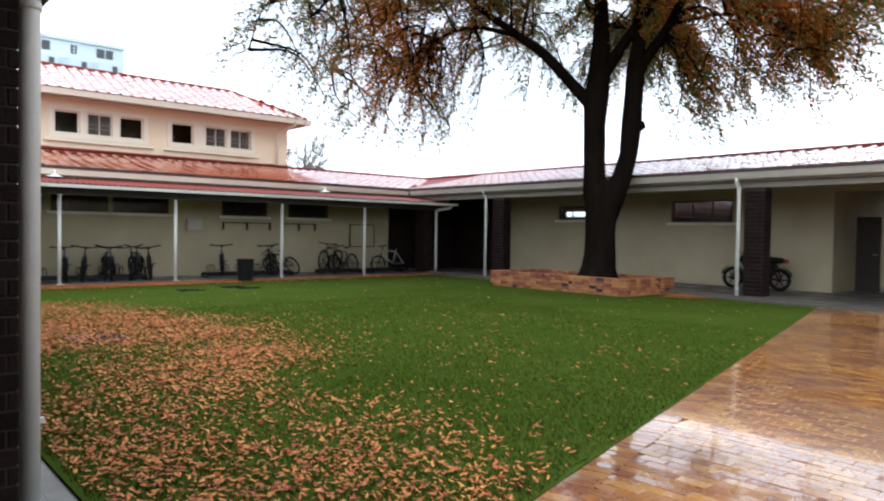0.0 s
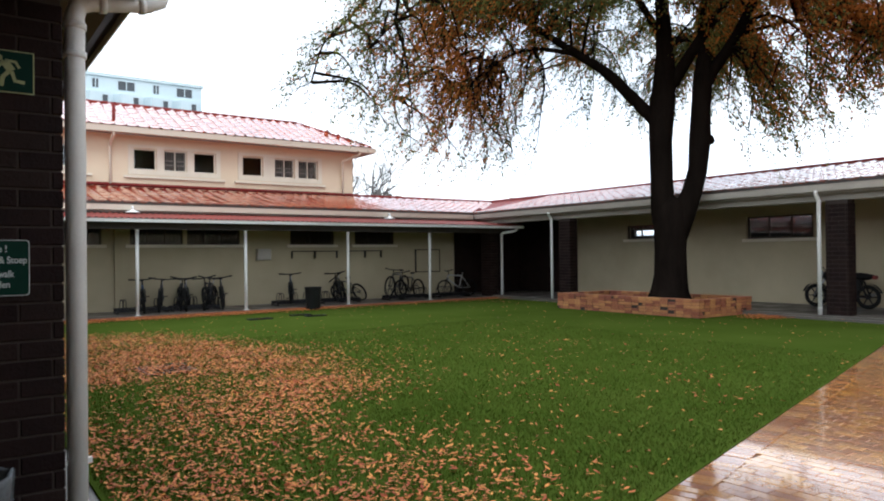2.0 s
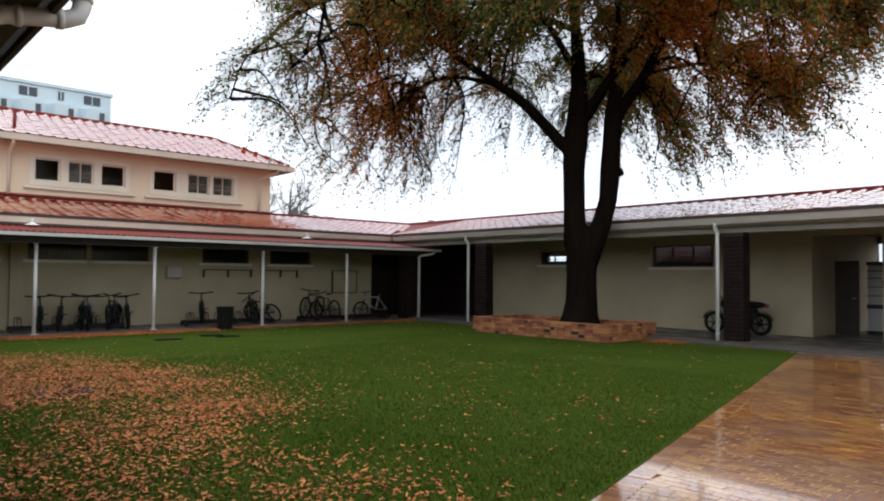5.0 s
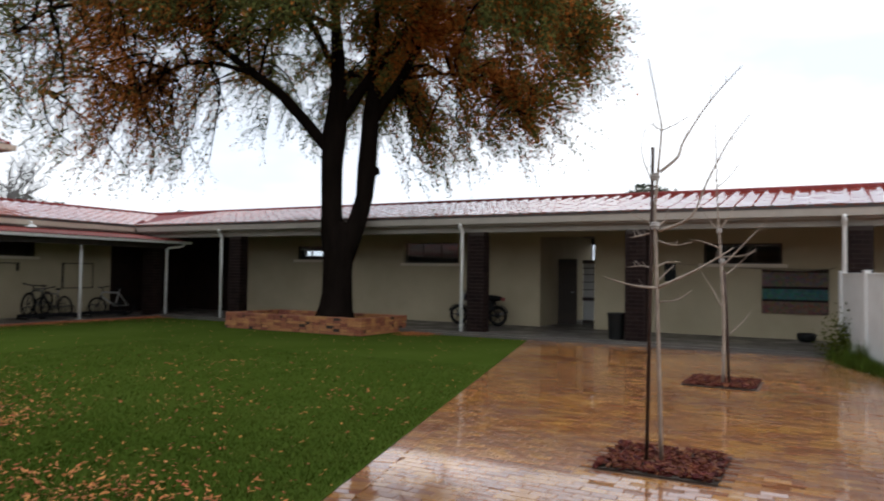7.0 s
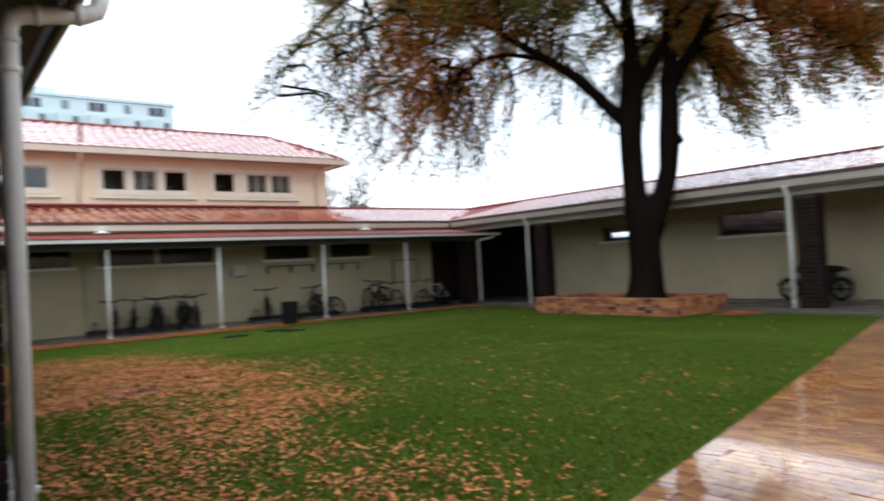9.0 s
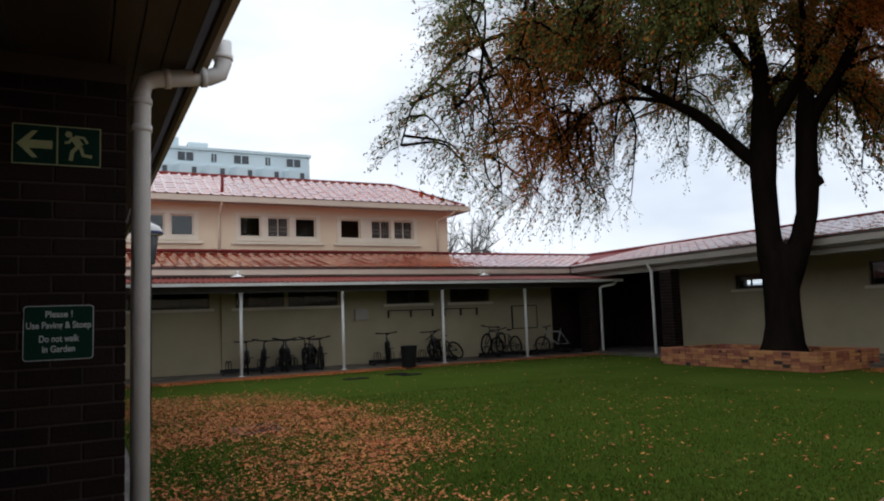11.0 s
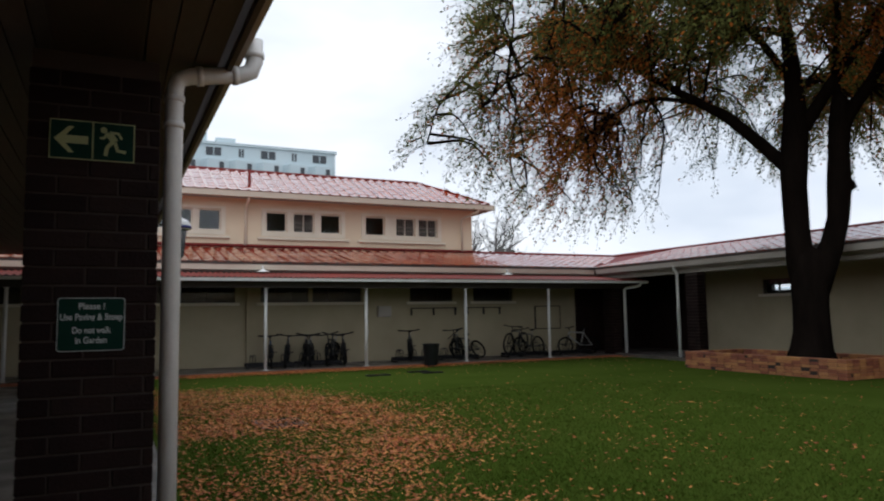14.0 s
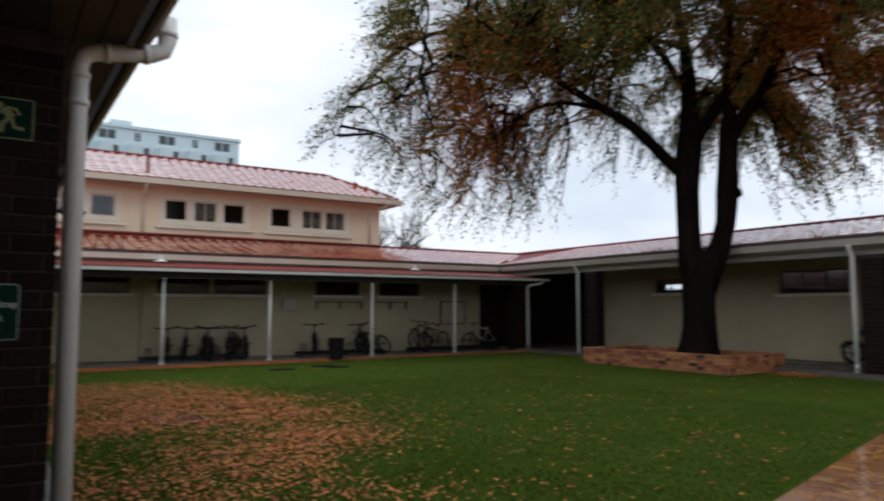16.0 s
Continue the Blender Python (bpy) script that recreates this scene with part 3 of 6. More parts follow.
def downpipe(name, points, r, label, mat=None, collars=()):
    d = thing(name, label=label, category="downpipe")
    pts = [Vector(p) for p in points]
    # rounded bends
    smooth = [pts[0]]
    for p, q, s in zip(pts, pts[1:], pts[2:]):
        k = min(r * 1.6, (q - p).length / 2, (s - q).length / 2)
        a, b = q + (p - q).normalized() * k, q + (s - q).normalized() * k
        smooth += [a, a * 0.25 + q * 0.5 + b * 0.25, b]
    smooth.append(pts[-1])
    part("pipe", tubed(smooth, r, 14), mat or M["white"], d)
    for c, ax in collars:
        c, ax = Vector(c), Vector(ax).normalized()
        part("collar", tubed([c - ax * 0.018, c + ax * 0.018], r * 1.16, 14), mat or M["white"], d)
    return d


for y in (8.30, 17.02, -0.50, -8.0):
    downpipe("downpipe", [(16.36, y, 0.0), (16.36, y, 2.74), (16.23, y, 2.84), (16.23, y, 2.95)], 0.045, "white painted downpipe before a brick column",
             collars=[((16.36, y, 0.25), (0, 0, 1)), ((16.36, y, 1.7), (0, 0, 1)), ((16.36, y, 2.70), (0, 0, 1))])
for x, top in ((4.42, 5.52), (12.93, 5.52)):
    downpipe("upper_downpipe", [(x, UPPER - 0.06, 4.06), (x, UPPER - 0.06, 5.34), (x + (0.45 if x > 10 else 0), 24.64, 5.58), (x + (0.45 if x > 10 else 0), 24.64, 5.72)], 0.045,
             "cream downpipe on the peach upper wall", M["trim"])
downpipe("awning_downpipe", [(16.70, 19.98, 0.06), (16.70, 19.98, 2.36), (17.05, 19.60, 2.44), (17.05, 19.50, 2.54)], 0.05, "white downpipe at the end of the awning",
         collars=[((16.70, 19.98, 0.3), (0, 0, 1)), ((16.70, 19.98, 2.3), (0, 0, 1))])
cap_line("roof_vent_pipe", (4.55, 25.3, 5.90), (4.55, 25.3, 6.75), 0.055, M["ridge"], "thin red vent pipe through the upper roof")

# ---- awning over the bicycles ----
awning = thing("awning", label="low red corrugated awning on white posts over the bicycles", category="awning", kind="structure")
A0, A1 = -8.5, 17.30
n_w = int((A1 - A0) / 0.025)
verts, faces = [], []
for i in range(n_w + 1):
    x = A0 + (A1 - A0) * i / n_w
    z = 0.022 * math.cos(2 * math.pi * i / 6)
    for y, h in ((19.46, 2.625), (21.10, 2.83)):
        verts += [(x, y, h + z), (x, y, h + z - 0.006)]
for i in range(n_w):
    a, b = 4 * i, 4 * i + 4
    faces += [(a, b, b + 2, a + 2), (a + 1, a + 3, b + 3, b + 1), (a, a + 1, b + 1, b)]
raw_part("roof_sheet", verts, faces, M["sheet"], awning, "red corrugated sheet")
part("front_beam", boxed(A0, A1 - 0.1, 19.94, 20.02, 2.35, 2.585), M["dark_wood"], awning, "dark timber beam")
part("back_beam", boxed(A0, A1 - 0.1, 20.90, 20.98, 2.58, 2.76), M["dark_wood"], awning, "dark timber beam")
for k in range(12):
    x = A0 + 0.3 + k * 2.27
    part("rafter", boxed(x - 0.025, x + 0.025, 19.98, 20.95, 2.55, 2.60), M["dark_wood"], awning)
# the deep shade between awning and gutter, made as a dark strip
part("back_shade_strip", boxed(A0, GUT_R, 21.11, 21.135, 2.70, 2.868), M["dark_wood"], awning, "dark strip standing for the shade under the main eave")
gutter("gutter_awning", (A0, 19.50, 2.60), (A1, 19.50, 2.60), (0, -1, 0), 0.085, "white awning gutter", M["white"])


def awning_post(x):
    p = thing("post", (x, 19.98, 0.05), "slim white steel post under the awning", "post", "posts of the awning")
    part("shaft", tubed([(0, 0, 0.01), (0, 0, 2.30)], 0.045, 10), M["white"], p)
    part("base_plate", boxed(-0.08, 0.08, -0.08, 0.08, 0.01, 0.022), M["white"], p)
    part("cap_plate", boxed(-0.07, 0.07, -0.04, 0.04, 2.285, 2.30), M["white"], p)
    return p


for x in (4.12, 7.06, 10.37, 13.49, 1.0, -2.1, -5.2):
    awning_post(x)


# ---- brick columns ----
def brick_mesh(l, w, h, name="brick"):
    me = mesh_of(name, boxed(0, l, 0, w, 0, h, bevel=0.004))
    return me


def brick_column(x0, x1, y0, y1, z0, z1, label, parts):
    c = thing("brick_column", label=label, category="column", kind="structure")
    part("core", boxed(x0 + 0.008, x1 - 0.008, y0 + 0.008, y1 - 0.008, z0, z1), M["mortar"], c, "grey mortar")
    course, gap, depth = 0.0975, 0.011, 0.05
    shared = {}
    joined = bmesh.new()
    for k in range(int((z1 - z0) / course)):
        z = z0 + k * course
        for axis, a, b, faces_at in (("x", x0, x1, (y0, y1)), ("y", y0, y1, (x0, x1))):
            for side, f in enumerate(faces_at):
                start = a + (0.0 if axis == "x" else depth + gap)
                end = b - (0.0 if axis == "x" else depth + gap)
                u = start - (0.15 if k % 2 else 0.0)
                while u < end - 0.02:
                    u0, u1 = max(u, start), min(u + 0.29, end)
                    u += 0.30
                    if u1 - u0 < 0.02:
                        continue
                    d0, d1 = (f, f + depth) if side == 0 else (f - depth, f)
                    jut = random.uniform(-0.0015, 0.0015)
                    q = (u0, u1, d0 + jut, d1 + jut) if axis == "x" else (d0 + jut, d1 + jut, u0, u1)
                    if parts:
                        key = (round(q[1] - q[0], 3), round(q[3] - q[2], 3))
                        if key not in shared:
                            shared[key] = brick_mesh(key[0], key[1], course - gap)
                            shared[key].materials.append(M["dark_brick"])
                        ob = new("brick", shared[key])
                        ob.parent = c
                        ob.location = (q[0], q[2], z)
                    else:
                        box(joined, *q, z, z + course - gap)
    if parts:
        joined.free()
    else:
        tagged(part("brickwork", joined, M["dark_brick_far"], c), kind="stuff")
    return c


brick_column(-0.21, 0.44, 4.25, 4.75, -0.022, 3.0, "dark brown face-brick veranda column with two signs", True)
for y in (16.28, 7.70, 3.52, -1.02, -8.6):
    brick_column(16.45, 16.80, y, y + 0.50, 0.10, 2.72, "dark face-brick column of the far veranda", False)
brick_column(16.22, 16.58, 20.05, 20.60, 0.06, 2.60, "dark face-brick corner column beside the awning", False)
brick_column(-0.21, 0.44, 11.6, 12.1, -0.022, 3.0, "dark face-brick veranda column", False)
brick_column(-0.21, 0.44, -3.6, -3.1, -0.022, 3.0, "dark face-brick veranda column", False)

# ---- the near veranda overhead ----
near_soffit = thing("veranda_ceiling", label="dark grooved timber ceiling boards over the near stoop", category="ceiling", kind="structure")
bm = bmesh.new()
x = -3.0
while x < 0.74:
    box(bm, x, min(x + 0.128, 0.78), -9, 19.4, 3.10, 3.125)
    box(bm, x + 0.128, min(x + 0.14, 0.79), -9, 19.4, 3.115, 3.125)
    x += 0.14
part("boards", bm, M["soffit"], near_soffit)
structure("veranda_beam", boxed(-0.10, 0.33, -9, 19.4, 3.0, 3.098), M["dark_wood"], "dark timber beam on the veranda columns", "beam")
structure("fascia_near", boxed(0.82, 0.85, -9, 19.4, 3.06, 3.26), M["soffit"], "brown fascia board of the near eave", "fascia")
gutter("gutter_near", (0.852, -9, 3.28), (0.852, 19.4, 3.28), (1, 0, 0), 0.10, "dark blue-edged near gutter")
slab_between([(0.97, -9, 3.31), (0.97, 19.4, 3.31), (-3.4, 19.4, 4.3), (-3.4, -9, 4.3)], 0.05, M["ridge"], "roof_deck_near", "red roof over the near veranda")
dp = downpipe("near_downpipe", [(0.528, 4.47, -0.03), (0.528, 4.47, 3.0), (1.0, 4.47, 3.075), (1.0, 4.47, 3.30)], 0.053, "weathered white plastic downpipe with elbows",
              collars=[((0.528, 4.47, 2.86), (0, 0, 1)), ((0.528, 4.47, 2.70), (0, 0, 1)), ((0.67, 4.47, 3.022), (1, 0, 0.16)), ((0.88, 4.47, 3.056), (1, 0, 0.16)), ((1.0, 4.47, 3.20), (0, 0, 1))])
part("bracket", boxed(0.43, 0.60, 4.455, 4.485, 0.42, 0.45), M["white"], dp)

# dark strips that put the shade of the tile openings into colour
structure("eave_shade_right", boxed(GUT_R - 0.052, GUT_R - 0.012, -14, GUT_L - 0.1, EAVE - 0.055, EAVE + 0.040), M["dark_frame"], "dark strip that stands for shade under the tile noses", "eave")
structure("eave_shade_left", boxed(-9, GUT_R - 0.06, GUT_L - 0.052, GUT_L - 0.012, EAVE - 0.055, EAVE + 0.040), M["dark_frame"], "dark strip that stands for shade under the tile noses", "eave")


def roll_end_shade(name, foot, along, out, count, pitch=0.36, r=0.050):
    """Solid dark half-discs: the shade in the hollow tile roll ends along an eave."""
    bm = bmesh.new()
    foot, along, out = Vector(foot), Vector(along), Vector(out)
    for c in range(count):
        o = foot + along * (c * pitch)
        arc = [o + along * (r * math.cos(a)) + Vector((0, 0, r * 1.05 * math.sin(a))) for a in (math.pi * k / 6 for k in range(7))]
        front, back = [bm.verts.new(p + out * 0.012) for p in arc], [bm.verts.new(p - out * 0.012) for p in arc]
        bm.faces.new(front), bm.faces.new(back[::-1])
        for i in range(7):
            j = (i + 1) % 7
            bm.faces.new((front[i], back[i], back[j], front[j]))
    structure(name, bm, M["dark_frame"], "dark half-discs painted as shade in the tile roll ends", "eave")


roll_end_shade("roll_end_shade_right", (GUT_R - 0.075, 21.0, EAVE + 0.002), (0, -1, 0), (-1, 0, 0), 97)
roll_end_shade("roll_end_shade_left", (-9, GUT_L - 0.075, EAVE + 0.002), (1, 0, 0), (0, -1, 0), 70)

# ---- tiled slopes, last of the large structure ----
tile_slope("tiled_roof_right", (GUT_R - 0.06, 21.0, EAVE), (0, -1, 0), (RIDGE_R - GUT_R, 0, RIDGE - EAVE), 35.0, 4.42,
           lambda x, y: y - GUT_L < x - GUT_R - 0.05, (12.0, 20.0), "wet red pressed tiles on the far wing")
tile_slope("tiled_roof_left", (-9, GUT_L - 0.06, EAVE), (1, 0, 0), (0, RIDGE_L - GUT_L, RIDGE - EAVE), 30.0, 4.38,
           lambda x, y: (y - GUT_L > x - GUT_R + 0.05) and (y < UPPER - 0.05), (10.5, 18.0), "wet red pressed tiles on the bicycle wing")
tile_slope("tiled_roof_upper", (-6, UY - 0.05, UZ + 0.02), (1, 0, 0), (0, URY - UY, URZ - UZ), 20.2, 3.14,
           lambda x, y: x < UX - (y - UY) * 0.707 - 0.05, (8.0, 20.0), "wet red pressed tiles on the upper roof")
tile_slope("tiled_roof_hip", (UX + 0.05, UY, UZ + 0.02), (0, 1, 0), (URX - UX, 0, URZ - UZ), 5.6, 2.40,
           lambda x, y: (UX - x) < min(y - UY, 30.3 - y) * 0.707 - 0.05, (0, 0), "wet red pressed tiles on the hip end")

# ---- planter and the big tree ----
planter = thing("brick_planter", label="low orange clay-brick planter round the big tree", category="planter")
PX0, PX1, PY0, PY1 = 14.46, 16.66, 10.16, 14.86
part("soil", boxed(PX0 + 0.2, PX1 - 0.2, PY0 + 0.2, PY1 - 0.2, 0.0, 0.26), M["soil"], planter, "dark leaf-strewn soil")
for a, b, c, d in ((PX0 + .012, PX1 - .012, PY0 + .012, PY0 + .20), (PX0 + .012, PX1 - .012, PY1 - .20, PY1 - .012), (PX0 + .012, PX0 + .20, PY0 + .202, PY1 - .202), (PX1 - .20, PX1 - .012, PY0 + .202, PY1 - .202)):
    part("mortar_core", boxed(a, b, c, d, 0.0, 0.425), M["mortar"], planter, "pale mortar")
pb_long = mesh_of("brick", boxed(0, 0.21, 0, 0.215, 0, 0.068, bevel=0.006))
pb_cross = mesh_of("brick", boxed(0, 0.215, 0, 0.21, 0, 0.068, bevel=0.006))
for me in (pb_long, pb_cross):
    me.materials.append(M["planter_brick"])
for k in range(6):
    z = 0.004 + k * 0.0735
    e = 0.22
    if k % 2:
        runs = ((True, PY0, PX0, PX1), (True, PY1 - 0.215, PX0, PX1), (False, PX0, PY0 + e, PY1 - e), (False, PX1 - 0.215, PY0 + e, PY1 - e))
    else:
        runs = ((True, PY0, PX0 + e, PX1 - e), (True, PY1 - 0.215, PX0 + e, PX1 - e), (False, PX0, PY0, PY1), (False, PX1 - 0.215, PY0, PY1))
    for along_x, at, u0, u1 in runs:
        count = round((u1 - u0) / 0.222)
        pitch = (u1 - u0) / count
        for i in range(count):
            ob = new("brick", pb_long if along_x else pb_cross)
            ob.parent = planter
            j, u = random.uniform(-0.012, 0.012), u0 + i * pitch
            grow = (pitch - 0.010) / 0.21
            ob.matrix_basis = pose(*((u, at + j, z) if along_x else (at + j, u, z)), rx=random.uniform(-0.8, 0.8), rz=random.uniform(-2.2, 2.2)) @ Matrix.Diagonal((grow, 1, 1, 1) if along_x else (1, grow, 1, 1))

rng = np.random.default_rng(7)
TREE = Vector((15.45, 11.75, 0.26))
tree = thing("big_tree", tuple(TREE), "large autumn oak with a dark forked trunk and rusty drooping leaves", "tree")


def rel(p):
    return Vector(p) - TREE


trunk = bmesh.new()
# flared foot and twin stems
tube(trunk, [rel(p) for p in ((15.43, 11.72, 0.22), (15.43, 11.72, 0.42), (15.44, 11.71, 0.62), (15.46, 11.69, 1.0), (15.46, 11.69, 1.6), (15.47, 11.68, 2.3), (15.50, 11.64, 2.75), (15.56, 11.56, 3.0))],
     [0.66, 0.54, 0.47, 0.42, 0.40, 0.43, 0.40, 0.26], 18)
tube(trunk, [rel(p) for p in ((15.42, 11.75, 1.9), (15.36, 11.82, 2.7), (15.34, 11.84, 3.36), (15.33, 11.85, 4.5), (15.35, 11.83, 5.2), (15.40, 11.76, 6.05), (15.42, 11.75, 6.8), (15.40, 11.77, 7.7), (15.33, 11.85, 8.9), (15.2, 12.0, 10.4))],
     [0.30, 0.32, 0.29, 0.295, 0.33, 0.30, 0.23, 0.19, 0.13, 0.05], 14)
tube(trunk, [rel(p) for p in ((15.54, 11.58, 1.9), (15.68, 11.40, 2.65), (15.79, 11.26, 3.1), (15.88, 11.13, 3.7), (15.92, 11.08, 4.5), (15.94, 11.06, 5.2), (15.97, 11.01, 6.0), (16.0, 10.97, 6.7))],
     [0.28, 0.30, 0.26, 0.245, 0.275, 0.245, 0.25, 0.17], 12)
# the sawn-off knot
tube(trunk, [rel(p) for p in ((15.93, 11.06, 4.34), (16.05, 10.90, 4.45), (16.12, 10.81, 4.49))], [0.20, 0.13, 0.10], 10)
STEM_FORKS = [
    ([(15.42, 11.74, 5.8), (15.62, 11.48, 6.25), (15.94, 11.05, 7.07), (16.35, 10.51, 8.03), (16.69, 10.06, 9.07), (16.9, 9.5, 10.4)], 0.20),
    ([(15.97, 11.01, 5.75), (16.13, 10.81, 6.25), (16.45, 10.38, 7.04), (16.79, 9.93, 8.21), (17.0, 9.66, 9.05), (17.3, 9.0, 10.2)], 0.19),
    ([(15.98, 10.99, 6.3), (15.95, 11.02, 7.0), (15.6, 10.7, 8.2), (15.2, 10.2, 9.6)], 0.13),
    ([(15.34, 11.84, 4.85), (15.16, 12.07, 5.22), (14.53, 12.91, 6.38), (14.12, 13.46, 6.91), (13.3, 14.54, 7.91), (12.1, 16.1, 9.4), (11.3, 17.0, 10.2)], 0.20),
]
SIDE_BOUGHS = [
    ([(14.0, 13.6, 7.0), (13.3, 14.5, 7.25), (12.6, 15.2, 6.95), (11.8, 15.9, 6.1)], 0.075),
    ([(12.0, 16.0, 9.3), (10.2, 15.6, 9.0), (9.0, 15.9, 8.3), (8.5, 16.3, 7.7), (7.9, 16.5, 7.0), (7.6, 16.6, 6.0)], 0.07),
    ([(13.3, 14.5, 7.9), (12.2, 13.8, 8.6), (10.8, 13.6, 8.5), (9.2, 13.9, 7.6), (8.0, 14.3, 6.4)], 0.09),
    ([(15.40, 11.8, 7.2), (13.8, 11.6, 8.2), (12.0, 11.3, 8.6), (10.2, 11.2, 8.0), (9.0, 11.2, 7.0)], 0.10),
    ([(15.40, 11.8, 6.9), (17.0, 12.6, 7.6), (19.0, 13.2, 8.2), (20.8, 13.8, 8.0)], 0.11),
]
CROWN_BOUGHS = [
    ([(16.5, 10.3, 8.4), (15.2, 8.4, 9.2), (14.0, 6.6, 8.9), (13.2, 5.4, 7.8)], 0.09),
    ([(16.8, 9.9, 8.2), (17.4, 8.2, 8.6), (17.8, 6.6, 8.2), (18.0, 5.4, 7.0)], 0.09),
    ([(16.5, 10.3, 7.1), (17.3, 9.2, 7.3), (17.9, 8.2, 6.9), (18.3, 7.4, 6.2)], 0.06),
    ([(15.4, 12.0, 8.5), (16.5, 14.0, 9.5), (17.4, 16.0, 9.4), (18.0, 18.0, 8.4)], 0.09),
    ([(12.4, 15.7, 9.1), (12.4, 17.6, 8.9), (12.2, 19.0, 8.0), (12.0, 19.8, 6.8)], 0.06),
    ([(15.9, 11.0, 7.2), (14.4, 9.8, 8.2), (12.6, 9.2, 8.4), (11.0, 8.9, 7.6)], 0.08),
]
MAIN_BOUGHS = STEM_FORKS + SIDE_BOUGHS + CROWN_BOUGHS


def bezier_points(pts, n):
    """Catmull-Rom through pts."""
    pts = [np.array(p, float) for p in pts]
    q = [2 * pts[0] - pts[1]] + pts + [2 * pts[-1] - pts[-2]]
    out = []
    for i in range(len(pts) - 1):
        a, b, c, d = q[i:i + 4]
        for t in np.linspace(0, 1, n, endpoint=False):
            out.append(0.5 * (2 * b + (c - a) * t + (2 * a - 5 * b + 4 * c - d) * t * t + (3 * b - a - 3 * c + d) * t ** 3))
    out.append(pts[-1])
    return out


limb_nodes = []
for pts, r in MAIN_BOUGHS:
    curve = bezier_points(pts, 4)
    m = len(curve)
    tube(trunk, [rel(p) for p in curve], [max(0.025, r * (1 - 0.82 * i / (m - 1))) for i in range(m)], 8)
    limb_nodes += [(p, r) for i, p in enumerate(curve) if i >= m // 3]
bark = part("trunk", trunk, M["bark"], tree, "dark rain-wet bark")

# secondary boughs reach from the limbs to the rim of the crown, and droop
boughs = bmesh.new()
leaf_c, leaf_d, leaf_rust = [], [], []
nodes = np.array([p for p, r in limb_nodes])
CROWN = np.array((14.9, 11.0, 8.0))
targets = []
for k in range(250):
    a, u = rng.uniform(0, 2 * math.pi), rng.uniform(-0.55, 0.9)
    rr = rng.uniform(0.55, 1.0) ** 0.6
    reach = 7.2 + 1.2 * math.cos(a - 2.4)
    h = math.sqrt(max(0.0, 1 - u * u))
    targets.append(CROWN + np.array((reach * h * rr * math.cos(a), (reach + 0.2) * h * rr * math.sin(a), (4.6 if u > 0 else 3.4) * u)))
    if targets[-1][1] > 15.5 and targets[-1][2] > 6.8 and rng.uniform() < 0.5:
        targets[-1] = np.array((15.3 + rng.normal(0, 1.8), 10.2 + rng.normal(0, 2.0), rng.uniform(7.4, 10.5)))
    near_stem = math.hypot(targets[-1][0] - 15.4, targets[-1][1] - 11.4)
    targets[-1][2] = max(targets[-1][2], 7.2 - 0.25 * near_stem)


# the thick middle of the crown
for k in range(90):
    targets.append(np.array((15.2 + rng.normal(0, 2.2), 11.0 + rng.normal(0, 2.4), rng.uniform(7.3, 10.6))))
for k in range(5):
    targets.append(np.array((17.6 + rng.normal(0, 1.0), 8.6 + rng.normal(0, 1.2), rng.uniform(6.2, 8.6))))
for k in range(38):
    targets.append(np.array((12.9 + rng.normal(0, 1.1), 14.7 + rng.normal(0, 1.2), rng.uniform(7.6, 9.6))))
for k in range(14):
    targets.append(np.array((16.9 + rng.normal(0, 0.6), 9.6 + rng.normal(0, 0.8), rng.uniform(4.6, 5.8))))
# hanging boughs below the crown
for k in range(46):
    a = rng.uniform(1.5, 2.75)
    r = rng.uniform(3.6, 8.0)
    targets.append(np.array((15.2 + r * math.cos(a), 11.7 + r * math.sin(a), rng.uniform(4.5, 6.4))))
for k in range(16):
    a = rng.uniform(-1.9, -0.8)
    r = rng.uniform(2.2, 5.5)
    targets.append(np.array((16.0 + r * math.cos(a), 11.0 + r * math.sin(a), rng.uniform(4.9, 6.3))))

# where the leaves have turned: centre, spread
TURNED = [((12.4, 15.6, 7.4), 1.5), ((11.8, 16.4, 5.6), 1.0), ((17.6, 8.0, 8.3), 1.7), ((16.6, 9.9, 8.5), 1.2), ((15.6, 7.6, 8.4), 1.3), ((14.4, 13.1, 6.6), 0.8), ((10.0, 13.4, 7.2), 1.2)]


def turned_at(p):
    return 0.08 + sum(0.76 * math.exp(-((p[0] - c[0]) ** 2 + (p[1] - c[1]) ** 2 + (p[2] - c[2]) ** 2) / (2 * w * w)) for c, w in TURNED)


def spray(p, d, length, droop, rust, dense):
    """A thin twig from p along d, sinking outwards, with leaves close along it."""
    q, steps = np.array(p), 6
    pts = [q.copy()]
    v = d / (np.linalg.norm(d) + 1e-6)
    for s in range(steps):
        v = v + np.array((0, 0, -droop)) + rng.normal(0, 0.09, 3)
        v /= np.linalg.norm(v)
        q = q + v * length / steps
        pts.append(q.copy())
    tube(boughs, [rel(x) for x in pts[::2]], [0.009, 0.007, 0.005, 0.003], 3, caps=False)
    for i in range(1, len(pts)):
        m = max(2, dense - i // 2)
        c = pts[i] + rng.normal(0, 0.060, (m, 3)) + np.outer(rng.uniform(-0.5, 0.5, m), v * length / steps)
        leaf_c.extend(c)
        leaf_d.extend(v + rng.normal(0, 0.6, (m, 3)) + np.array((0, 0, -0.3)))
        leaf_rust.extend(rng.uniform(0, 1, m) < rust)


